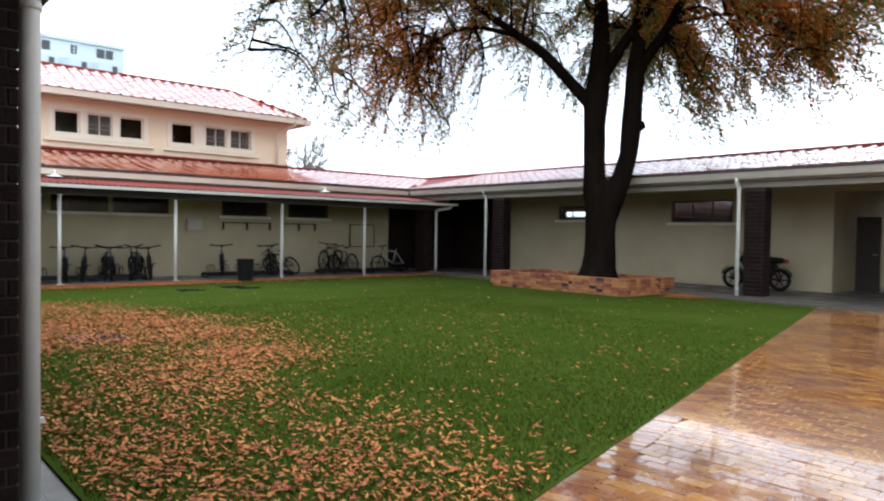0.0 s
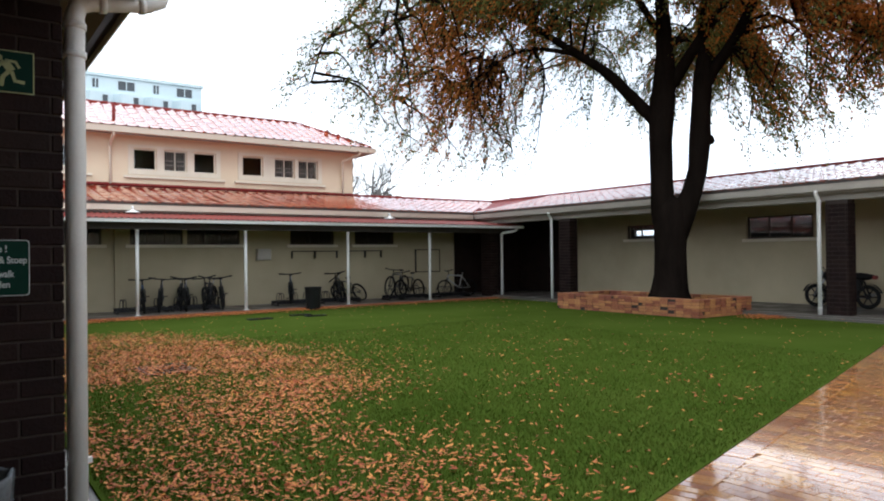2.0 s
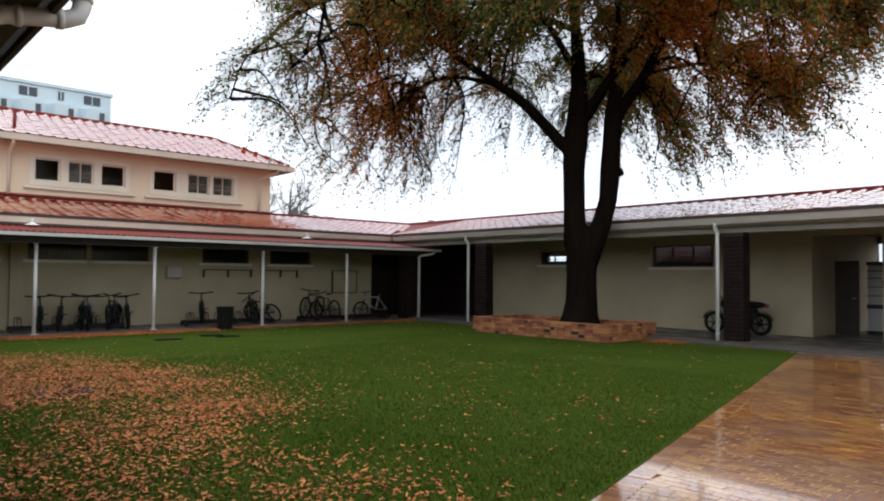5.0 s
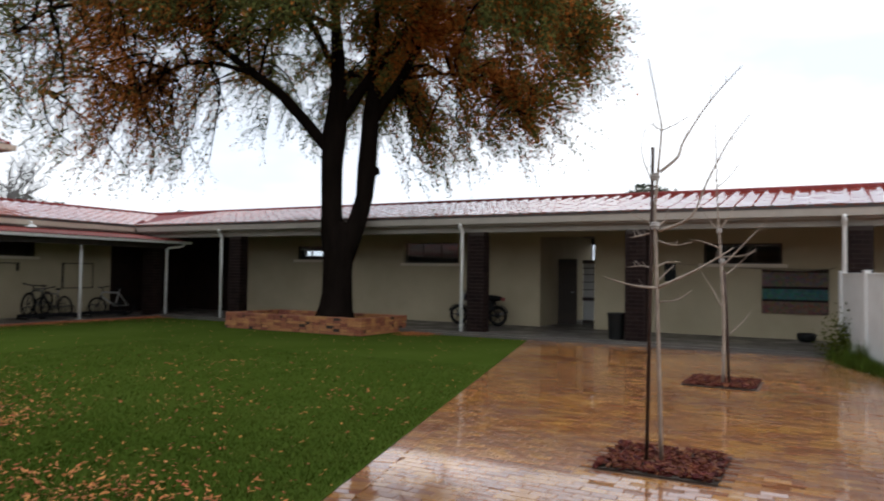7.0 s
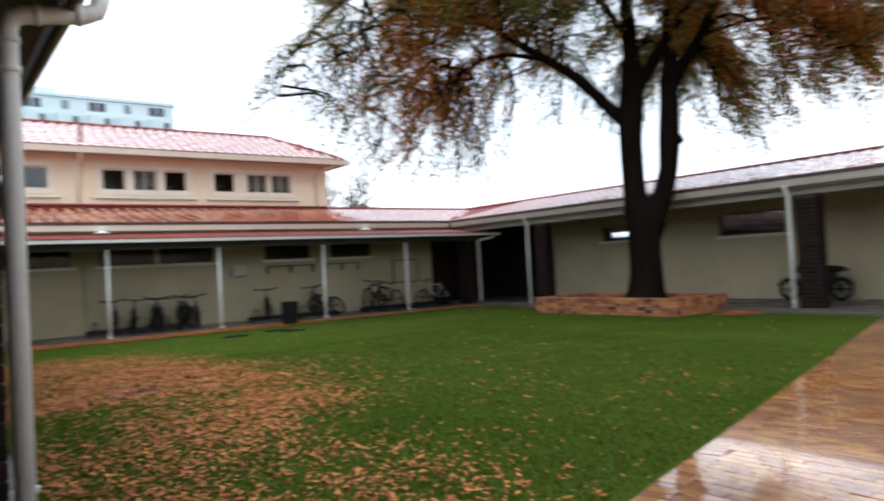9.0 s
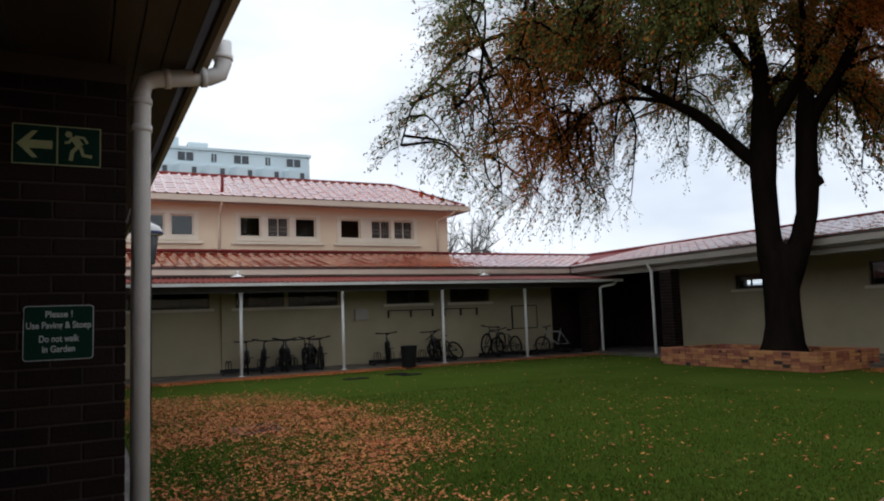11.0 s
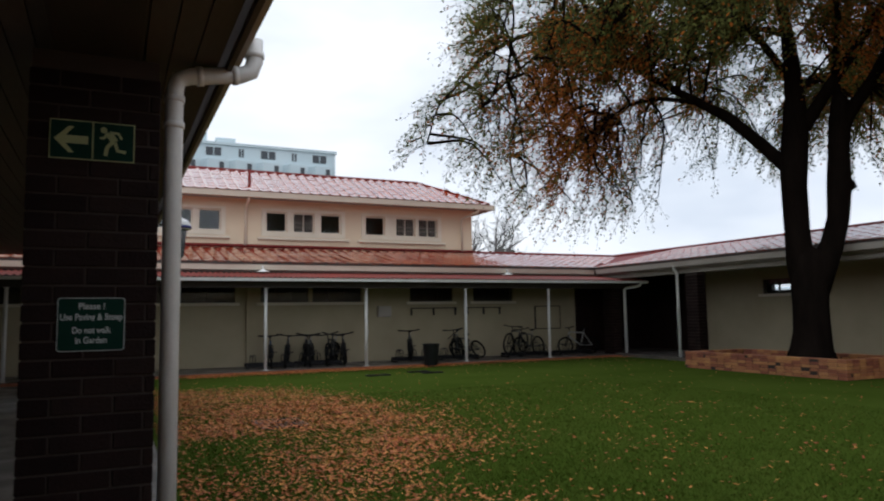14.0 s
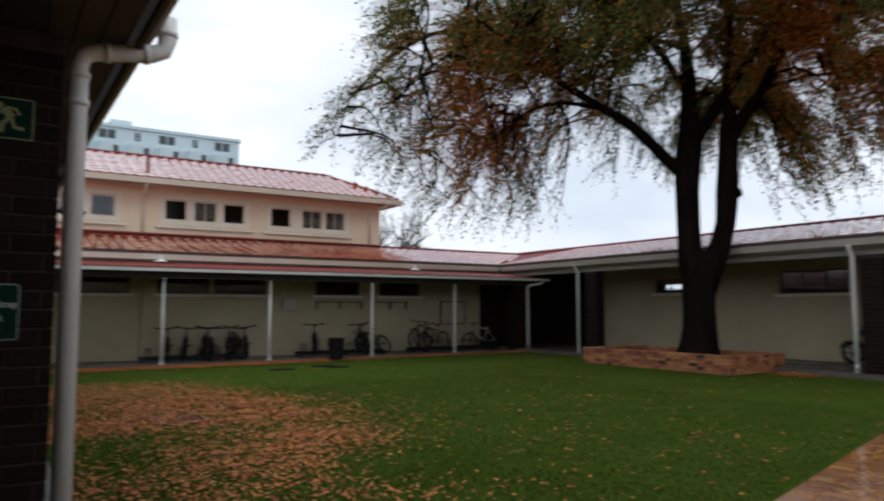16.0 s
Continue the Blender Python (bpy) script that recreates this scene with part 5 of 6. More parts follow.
ZS = STOOP - 0.04
bicycle(4.50, 21.00, ZS, -101, (0.02, 0.05, 0.12), "dark blue mountain bicycle parked nose to the court", 3)
bicycle(4.93, 21.00, ZS, -106, (0.03, 0.03, 0.035), "black mountain bicycle parked against the wall", -4)
bicycle(5.70, 21.00, ZS, -109, (0.10, 0.10, 0.11), "grey mountain bicycle with wide handlebars", 4)
bicycle(6.28, 21.00, ZS, -118, (0.02, 0.02, 0.022), "black bicycle leaning on its neighbour", -8)
bicycle(6.72, 20.95, ZS, -110, (0.03, 0.02, 0.02), "dark bicycle parked beside a white post", 5)
bicycle(5.50, 21.25, ZS, -100, (0.02, 0.02, 0.025), "black bicycle behind its neighbours at the wall", -6)
bicycle(6.50, 21.30, ZS, -122, (0.02, 0.02, 0.022), "black bicycle crowded among others by the wall", 9)
bicycle(8.88, 20.95, ZS + 0.05, -116, (0.05, 0.06, 0.07), "slim dark bicycle standing in the floor rack", 2)
bicycle(10.62, 21.05, ZS + 0.04, -128, (0.02, 0.02, 0.02), "black bicycle standing askew in the rack", 6)
bicycle(11.15, 21.15, ZS, -160, (0.02, 0.02, 0.02), "black bicycle tipped over against the rack", 30)
bicycle(12.95, 21.30, ZS + 0.10, -150, (0.03, 0.03, 0.03), "large black bicycle seen from its side", -5, 0.36)
bicycle(13.35, 21.00, ZS, 200, (0.04, 0.035, 0.03), "dark touring bicycle leaning on another", 6, 0.34)
bicycle(15.55, 21.20, ZS, 170, (0.45, 0.45, 0.42), "pale small bicycle in the dark corner", 4, 0.30)


def floor_rack(x, n, label):
    r = thing("bicycle_rack", (x, 20.75, ZS), label, "bicycle rack", "bicycle racks")
    for y in (0, 0.42):
        part("rail", boxed(0, 0.45 * n, y - 0.025, y + 0.025, 0.05, 0.15), M["black_metal"], r)
    for s in (0.02, 0.45 * n - 0.02):
        part("foot", boxed(s - 0.02, s + 0.02, -0.05, 0.47, 0.0, 0.05), M["black_metal"], r)
    for k in range(n):
        u = 0.2 + 0.45 * k
        for d in (-0.04, 0.04):
            part("hoop", tubed([(u + d, 0.0, 0.09), (u + d, 0.02, 0.32), (u + d, 0.10, 0.38), (u + d, 0.30, 0.38), (u + d, 0.40, 0.30), (u + d, 0.42, 0.09)], 0.012, 6), M["black_metal"], r)
    return r


floor_rack(3.75, 3, "low black steel floor rack for bicycles")
floor_rack(5.2, 3, "low black steel floor rack for bicycles")
floor_rack(8.3, 3, "low black steel floor rack with grey hoops")
floor_rack(9.85, 3, "low black steel floor rack with grey hoops")
floor_rack(12.3, 4, "low black steel floor rack in the shade")
floor_rack(14.4, 3, "low black steel floor rack in the shade")

# wall rails, cabinet and conduit on the bicycle wall
for x0, x1 in ((9.30, 11.0), (11.4, 12.75)):
    r = thing("wall_rail", (x0, 21.93, 1.74), "dark metal wall rail on short brackets", "rail", "rails on the bicycle wall")
    part("bar", boxed(0, x1 - x0, -0.05, -0.025, 0.0, 0.03), M["black_metal"], r)
    for k in range(3):
        u = 0.03 + (x1 - x0 - 0.06) * k / 2
        part("bracket", boxed(u - 0.010, u + 0.010, -0.03, 0.068, -0.22, 0.0), M["black_metal"], r)
cab = thing("meter_box", (8.12, 21.86, 1.48), "pale grey metal meter box on the wall", "meter box")
part("body", boxed(0, 0.46, 0.0, 0.138, 0, 0.36, bevel=0.008), M["gutter"], cab)
part("door", boxed(0.02, 0.44, -0.012, -0.001, 0.02, 0.34, bevel=0.004), M["gutter"], cab)
fr = thing("board_frame", (14.2, 21.95, 0.95), "dark empty board frame on the shaded wall", "notice board")
part("panel", boxed(0.03, 1.07, 0.0, 0.048, 0.03, 0.82), M["plaster"], fr)
for q in ((0, 1.10, 0, 0.03), (0, 1.10, 0.82, 0.85), (0, 0.03, 0.03, 0.82), (1.07, 1.10, 0.03, 0.82)):
    part("edge", boxed(q[0], q[1], -0.01, 0.048, q[2], q[3]), M["black_metal"], fr)


# eave lamps under the main gutter
def eave_lamp(x):
    l = thing("eave_lamp", (x, 20.86, 2.90), "small white enamel eave lamp above the awning", "lamp", "eave lamps")
    part("stem", tubed([(0, 0, -0.02), (0, 0, 0.12)], 0.025, 8), M["white"], l)
    part("shade", revolve([(0.03, 0.03), (0.07, 0.0), (0.19, -0.045), (0.20, -0.06), (0.18, -0.055), (0.03, -0.01)]), M["white"], l)
    part("arm", tubed([(0, 0, 0.11), (0, 0.24, 0.11)], 0.02, 6), M["white"], l)


eave_lamp(4.20)
eave_lamp(12.45)

# lantern on a slim post at the edge of the lawn
lp = thing("lamp_post", (1.09, 11.0, 0), "slim dark lamp post with a white-capped glass lantern", "lamp post")
part("pole", tubed([(0, 0, 0), (0, 0, 2.42)], 0.022, 10), M["black_metal"], lp)
lan = part("lantern", revolve([(0.05, 2.42), (0.07, 2.45), (0.11, 2.82), (0.105, 2.84), (0.03, 2.84)], 8), M["liner"], lp, "grey glass lantern")
part("cap", revolve([(0.15, 2.84), (0.17, 2.86), (0.165, 2.92), (0.12, 2.98), (0.03, 3.02), (0.01, 3.02)], 16), M["white"], lan, "white enamel cap")
part("band", revolve([(0.172, 2.855), (0.176, 2.87), (0.172, 2.895), (0.15, 2.90)], 16), M["band"], lan, "dark blue band")

# ---- motorcycle on the far stoop ----
M["tail_red"] = material("red_lens", (0.22, 0.03, 0.025), None, 0.3, fine=30, bump=0)
mc = thing("motorcycle", (18.75, 8.95, STOOP), "small black commuter motorcycle parked along the wall", "motorcycle", rz=90)
for cx in (-0.64, 0.64):
    w = part("wheel", ring(bmesh.new(), (cx, 0, 0.30), 0.225, 0.022, "y", 28, 6), M["black_metal"], mc, "dark alloy rim")
    part("tyre", ring(bmesh.new(), (cx, 0, 0.30), 0.255, 0.048, "y", 28, 8), M["rubber"], w, "black tyre")
    sp = bmesh.new()
    for k in range(6):
        a = math.pi * k / 3
        tube(sp, [(cx, 0, 0.30), (cx + 0.22 * math.cos(a), 0, 0.30 + 0.22 * math.sin(a))], 0.016, 5)
    part("spokes", sp, M["black_metal"], w)
    part("hub", tubed([(cx, -0.07, 0.30), (cx, 0.07, 0.30)], 0.06, 10), M["black_metal"], w)


def blob(scale, at, seg=14):
    bm = bmesh.new()
    bmesh.ops.create_uvsphere(bm, u_segments=seg, v_segments=10, radius=1)
    for v in bm.verts:
        v.co = Vector((v.co.x * scale[0] + at[0], v.co.y * scale[1] + at[1], v.co.z * scale[2] + at[2]))
    for f in bm.faces:
        f.smooth = True
    return bm


part("fuel_tank", blob((0.32, 0.17, 0.17), (0.16, 0, 0.82)), M["black_metal"], mc, "glossy black tank")
part("seat", blob((0.46, 0.15, 0.10), (-0.36, 0, 0.81)), M["rubber"], mc, "black padded seat")
part("side_cover", boxed(-0.50, -0.06, -0.13, 0.13, 0.40, 0.77, bevel=0.06), M["black_plastic"], mc)
part("engine", boxed(-0.16, 0.32, -0.16, 0.16, 0.20, 0.66, bevel=0.06), M["black_metal"], mc)
fm = bmesh.new()
tube(fm, [(0.42, 0, 0.82), (0.28, 0, 0.50), (0.20, 0, 0.26), (-0.2, 0, 0.26), (-0.30, 0, 0.52)], 0.025, 8)
tube(fm, [(0.42, 0, 0.82), (0.0, 0, 0.70), (-0.30, 0, 0.70), (-0.68, 0, 0.76)], 0.025, 8)
for s in (-0.10, 0.10):
    tube(fm, [(-0.22, s, 0.32), (-0.64, s, 0.30)], 0.022, 6)
    tube(fm, [(-0.50, s, 0.70), (-0.64, s, 0.32)], 0.026, 8)
part("frame", fm, M["black_metal"], mc)
fo = bmesh.new()
for s in (-0.09, 0.09):
    tube(fo, [(0.40, s, 0.92), (0.64, s, 0.30)], 0.022, 8)
part("fork", fo, M["steel"], mc)
hb = tubed([(0.28, -0.36, 1.04), (0.36, -0.16, 1.02), (0.40, 0, 0.96), (0.36, 0.16, 1.02), (0.28, 0.36, 1.04)], 0.014, 8)
part("handlebar", hb, M["black_metal"], mc)
part("headlight", blob((0.08, 0.09, 0.09), (0.52, 0, 0.88)), M["steel"], mc)
part("tail_light", boxed(-0.86, -0.76, -0.06, 0.06, 0.74, 0.84, bevel=0.015), M["tail_red"], mc, "dull red lens")
tube_e = tubed([(0.22, -0.12, 0.34), (0.1, -0.16, 0.22), (-0.3, -0.17, 0.26), (-0.82, -0.18, 0.38)], 0.038, 10)
part("exhaust", tube_e, M["steel"], mc, "dull steel exhaust")
for cx, a0 in ((0.64, 0.3), (-0.64, 0.5)):
    fd = bmesh.new()
    pr, n = [], 9
    for k in range(n):
        a = a0 + (math.pi - 0.8) * k / (n - 1)
        pr.append([fd.verts.new((cx + 0.335 * math.cos(a), s, 0.30 + 0.335 * math.sin(a))) for s in (-0.06, 0.06)])
    for p, q in zip(pr, pr[1:]):
        fd.faces.new((p[0], p[1], q[1], q[0]))
    bmesh.ops.solidify(fd, geom=fd.faces[:], thickness=0.006)
    part("mudguard", fd, M["black_metal"], mc)
part("side_stand", tubed([(-0.05, -0.1, 0.26), (-0.02, -0.26, 0.012)], 0.012, 6), M["black_metal"], mc)

# ---- passage door and gate ----
pd = thing("passage_door", (20.9, 7.23, STOOP), "dark timber door standing open in the passage", "door")
part("leaf", boxed(0.0, 0.05, -0.62, -0.02, 0.01, 2.02, bevel=0.005), M["dark_wood"], pd)
part("handle", tubed([(-0.05, -0.56, 1.0), (-0.05, -0.46, 1.0)], 0.012, 8), M["steel"], pd)
sg = thing("passage_gate", (21.6, 5.64, STOOP), "white panelled passage door with dark bars", "door")
part("panel", boxed(0.03, 0.05, 0.02, 0.98, 0.02, 2.0), M["white"], sg, "pale door panel")
for z in (0.0, 0.72, 1.90):
    part("rail", boxed(0.0, 0.06, 0.0, 1.0, z, z + 0.11), M["dark_frame"], sg)
for z in (1.06, 1.30, 1.54, 1.74):
    part("bar", boxed(0.005, 0.028, 0.0, 1.0, z, z + 0.022), M["dark_frame"], sg)
part("lock_plate", boxed(0.0, 0.028, 0.30, 0.62, 1.34, 1.50), M["dark_frame"], sg)
structure("passage_ceiling_lamp", boxed(18.0, 18.25, 6.3, 6.5, 2.90, 2.943), M["black_metal"], "small dark ceiling lamp over the passage", "lamp")

# small notice and blanket on the far wall
sn = thing("wall_plaque", (19.41, 3.38, 1.50), "small dark plaque on the cream wall", "sign")
part("board", boxed(-0.02, 0.0, 0.0, 0.30, 0, 0.48, bevel=0.004), M["black_plastic"], sn)


def cloth_stripes(name):
    """Woven blanket: broad stripes along its height, with a fine mottled weave."""
    m = bpy.data.materials.new(name)
    m.use_nodes = True
    n, l = m.node_tree.nodes, m.node_tree.links
    b = n["Principled BSDF"]
    geo, sep, ramp = n.new("ShaderNodeNewGeometry"), n.new("ShaderNodeSeparateXYZ"), n.new("ShaderNodeValToRGB")
    rngn = n.new("ShaderNodeMapRange")
    rngn.inputs["From Min"].default_value, rngn.inputs["From Max"].default_value = 0.72, 1.84
    l.new(geo.outputs["Position"], sep.inputs[0])
    l.new(sep.outputs["Z"], rngn.inputs["Value"])
    l.new(rngn.outputs["Result"], ramp.inputs["Fac"])
    ramp.color_ramp.interpolation = "CONSTANT"
    els = ramp.color_ramp.elements
    els[0].position, els[0].color = 0.0, (0.36, 0.22, 0.17, 1)
    els[1].position, els[1].color = 0.28, (0.05, 0.04, 0.04, 1)
    for p, c in ((0.33, (0.14, 0.33, 0.32, 1)), (0.56, (0.05, 0.04, 0.04, 1)), (0.62, (0.36, 0.29, 0.25, 1)), (0.93, (0.12, 0.08, 0.06, 1))):
        e = els.new(p)
        e.color = c
    t, mix = n.new("ShaderNodeTexVoronoi"), n.new("ShaderNodeMix")
    t.inputs["Scale"].default_value = 14
    mix.data_type, mix.blend_type = "RGBA", "MULTIPLY"
    mix.inputs["Factor"].default_value = 0.4
    l.new(geo.outputs["Position"], t.inputs["Vector"])
    l.new(ramp.outputs["Color"], mix.inputs["A"])
    l.new(t.outputs["Color"], mix.inputs["B"])
    l.new(mix.outputs["Result"], b.inputs["Base Color"])
    b.inputs["Roughness"].default_value = 0.95
    return m


M["blanket"] = cloth_stripes("striped_woven_blanket")
bm = bmesh.new()
nx, nz = 24, 16
grid = []
for i in range(nx + 1):
    for j in range(nz + 1):
        u, v = i / nx, j / nz
        y = 1.26 - 1.48 * u
        z = 1.84 - 1.11 * v - 0.03 * math.sin(math.pi * u) * (1 - v)
        grid.append(bm.verts.new((19.36 - 0.02 * math.sin(9 * u + 2 * v) * v - 0.01 * math.sin(21 * u), y, z)))
for i in range(nx):
    for j in range(nz):
        a = i * (nz + 1) + j
        bm.faces.new((grid[a], grid[a + 1], grid[a + nz + 2], grid[a + nz + 1])).smooth = True
bmesh.ops.solidify(bm, geom=bm.faces[:], thickness=0.008)
bl = thing("hung_blanket", label="striped teal and brown blanket hung on the wall", category="blanket")
part("cloth", bm, M["blanket"], bl)
part("line", tubed([(19.38, 3.3, 1.97), (19.37, 1.26, 1.85), (19.37, -0.22, 1.85), (19.38, -0.4, 1.9)], 0.006, 5), M["black_metal"], bl, "thin dark hanging line")
bw = thing("floor_bowl", (18.9, 0.25, STOOP), "round dark bowl on the far stoop", "bowl")
part("bowl", revolve([(0.14, 0), (0.20, 0.06), (0.22, 0.18), (0.19, 0.20), (0.15, 0.06), (0.01, 0.03)]), M["black_plastic"], bw)

# ---- white fence with a red emblem ----
F0, F1, F2 = Vector((14.92, -0.82, 0)), Vector((16.40, -0.45, 0)), Vector((8.6, -3.05, 0))
M["red_paint"] = material("red_emblem_paint", (0.55, 0.02, 0.025), None, 0.4, fine=30, bump=0)


def fence_run(a, b, label):
    d = b - a
    n = max(1, round(d.length / 0.15))
    f = thing("white_fence", tuple(a), label, "fence", "white fence runs", rz=math.degrees(math.atan2(d.y, d.x)))
    for k in range(n):
        u = d.length * k / n
        part("board", boxed(u + 0.003, u + d.length / n - 0.003, -0.012, 0.012, 0.04, 1.70, bevel=0.003), M["white"], f)
    part("top_rail", boxed(0, d.length, -0.03, 0.03, 1.70, 1.74, bevel=0.004), M["white"], f)
    part("bottom_rail", boxed(0, d.length, -0.03, -0.013, 0.10, 0.20), M["white"], f)
    m = max(1, round(d.length / 1.85))
    for k in range(m + 1):
        u = d.length * k / m
        p = part("post", boxed(u - 0.055, u + 0.055, -0.055, 0.055, 0.0, 1.77, bevel=0.006), M["white"], f)
        part("post_cap", boxed(u - 0.065, u + 0.065, -0.065, 0.065, 1.77, 1.79, bevel=0.005), M["white"], p)
    return f


fence_run(F0, F1, "short return of white boarded fence by a downpipe")
long_run = fence_run(F0, F2, "long white boarded fence with a red emblem")
# emblem: three plain red petals and a bar, on the face towards the court
ex = 2.10
for name, shape in (("emblem_petal", [(0, 0.52), (0.11, 0.30), (0.13, 0.12), (0.06, -0.08), (0, -0.14), (-0.06, -0.08), (-0.13, 0.12), (-0.11, 0.30)]),
                    ("emblem_petal", [(0.10, -0.06), (0.18, 0.16), (0.30, 0.20), (0.37, 0.10), (0.34, -0.04), (0.28, -0.07), (0.27, 0.04), (0.22, 0.03), (0.19, -0.06)]),
                    ("emblem_petal", [(-0.10, -0.06), (-0.19, -0.06), (-0.22, 0.03), (-0.27, 0.04), (-0.28, -0.07), (-0.34, -0.04), (-0.37, 0.10), (-0.30, 0.20), (-0.18, 0.16)]),
                    ("emblem_bar", [(-0.22, -0.20), (0.22, -0.20), (0.22, -0.12), (-0.22, -0.12)]),
                    ("emblem_foot", [(0, -0.52), (0.09, -0.38), (0.10, -0.22), (-0.10, -0.22), (-0.09, -0.38)])):
    bm = flat([(ex + 1.25 * u, 1.05 + v) for u, v in shape], -0.018, -0.0135)
    part(name, bm, M["red_paint"], long_run, "flat red paint")

# weeds along the fence
wv, wf = [], []
for _ in range(2600):
    t = rng.uniform(0, 0.62) ** 1.3
    p = F0.lerp(F2, t) if rng.uniform() < 0.75 else F0.lerp(F1, rng.uniform(0, 1))
    off = abs(rng.normal(0, 0.16))
    c = np.array((p.x - 0.26 * off - 0.02, p.y + 0.97 * off + 0.05, 0.0))
    a, h = rng.uniform(0, 6.28), rng.uniform(0.08, 0.30) * (1.9 if t < 0.03 else 1)
    s = np.array((math.cos(a), math.sin(a), 0)) * 0.010
    tip = c + np.array((rng.normal(0, 0.07), rng.normal(0, 0.07), h))
    base = len(wv)
    wv += [tuple(c - s), tuple(c + s), tuple(tip)]
    wf.append((base, base + 1, base + 2))
weeds = thing("fence_weeds", label="tangled green weeds at the foot of the white fence", category="weeds", kind="stuff")
raw_part("blades", wv, wf, M["blade"], weeds, kind="stuff")
bc, bd = [], []
for _ in range(2200):
    bc.append((16.05 + rng.normal(0, 0.20), -0.60 + rng.normal(0, 0.22), 0.08 + abs(rng.normal(0, 0.33))))
    bd.append(rng.normal(0, 1, 3))
shrub = thing("creeper_shrub", (16.05, -0.6, 0), "dark green creeper bush between fence and downpipe", "shrub")
st = bmesh.new()
for k in range(9):
    tube(st, [(rng.normal(0, 0.05), rng.normal(0, 0.05), -0.01), (rng.normal(0, 0.12), rng.normal(0, 0.12), 0.4), (rng.normal(0, 0.2), rng.normal(0, 0.2), 0.85)], [0.010, 0.007, 0.003], 5)
part("stems", st, M["bark"], shrub)
leaf_cloud("foliage", np.array(bc) - np.array((16.05, -0.6, 0)), np.array(bd), 0.07, M["foliage"], shrub)

# ---- drain covers in the lawn ----
def grate(x, y, w, d, label):
    g = thing("drain_cover", (x, y, 0), label, "drain cover", "drain covers in the lawn")
    for q in ((-w, w, -d, -d + 0.04), (-w, w, d - 0.04, d), (-w, -w + 0.04, -d + 0.04, d - 0.04), (w - 0.04, w, -d + 0.04, d - 0.04)):
        part("rim", boxed(*q, -0.01, 0.025), M["black_metal"], g)
    part("pit", boxed(-w + 0.04, w - 0.04, -d + 0.04, d - 0.04, -0.01, 0.004), M["soil"], g)
    n = int(2 * w / 0.07)
    for k in range(1, n):
        u = -w + 2 * w * k / n
        part("bar", boxed(u - 0.012, u + 0.012, -d + 0.04, d - 0.04, 0.006, 0.022), M["black_metal"], g)


grate(2.46, 10.38, 0.33, 0.42, "dark iron drain grate set in the leafy lawn")
grate(6.45, 17.3, 0.30, 0.14, "dark iron drain cover set in the lawn")
grate(7.75, 17.75, 0.28, 0.12, "dark iron drain cover set in the lawn")
grate(7.95, 17.25, 0.28, 0.12, "dark iron drain cover set in the lawn")


# ---- distance ----
def tower_block():
    t = thing("apartment_block", (0, 0, 0), "distant pale concrete apartment block with stepped bays", "building")
    x0, x1, y = -70.0, 44.6, 150.0
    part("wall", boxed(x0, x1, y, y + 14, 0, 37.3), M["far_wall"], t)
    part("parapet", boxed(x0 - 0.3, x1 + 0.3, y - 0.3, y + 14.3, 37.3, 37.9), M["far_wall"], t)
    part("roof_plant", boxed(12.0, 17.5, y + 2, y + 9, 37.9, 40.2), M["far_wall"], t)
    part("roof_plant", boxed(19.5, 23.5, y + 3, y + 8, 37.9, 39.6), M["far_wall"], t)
    step = 5.6
    k = 0
    x = x1 - 3.6
    while x > x0 + 4:
        wide = k % 2 == 0
        w = 3.0 if wide else 1.0
        win = part("window", boxed(x - w / 2, x + w / 2, y - 0.12, y - 0.01, 35.0, 36.7), M["far_glass"], t, "dark glazing")
        part("frame", boxed(x - w / 2 - 0.15, x + w / 2 + 0.15, y - 0.18, y - 0.125, 36.7, 36.85), M["far_wall"], win)
        part("mullion", boxed(x - 0.08, x + 0.08, y - 0.18, y - 0.125, 35.0, 36.7), M["far_wall"], win)
        for fl in range(4):
            z = 31.0 - fl * 3.4
            bm = bmesh.new()
            a = [(x - 2.4, y), (x + 2.4, y), (x + 2.4, y - 1.6), (x - 1.2, y - 1.6)]
            lo = [bm.verts.new((p[0], p[1] - 0.01, z)) for p in a]
            hi = [bm.verts.new((p[0], p[1] - 0.01, z + 3.0)) for p in a]
            bm.faces.new(lo), bm.faces.new(hi[::-1])
            for i in range(4):
                bm.faces.new((lo[i], lo[(i + 1) % 4], hi[(i + 1) % 4], hi[i]))
            bay = part("bay", bm, M["far_wall"], t)
            part("bay_window", boxed(x + 1.0, x + 1.9, y - 1.75, y - 1.62, z + 0.6, z + 2.4), M["far_glass"], bay, "dark glazing")
        x -= step
        k += 1


M["far_glass"] = material("distant_dark_glazing", (0.05, 0.06, 0.07), None, 0.3, scale=0.3, fine=2, bump=0)
tower_block()


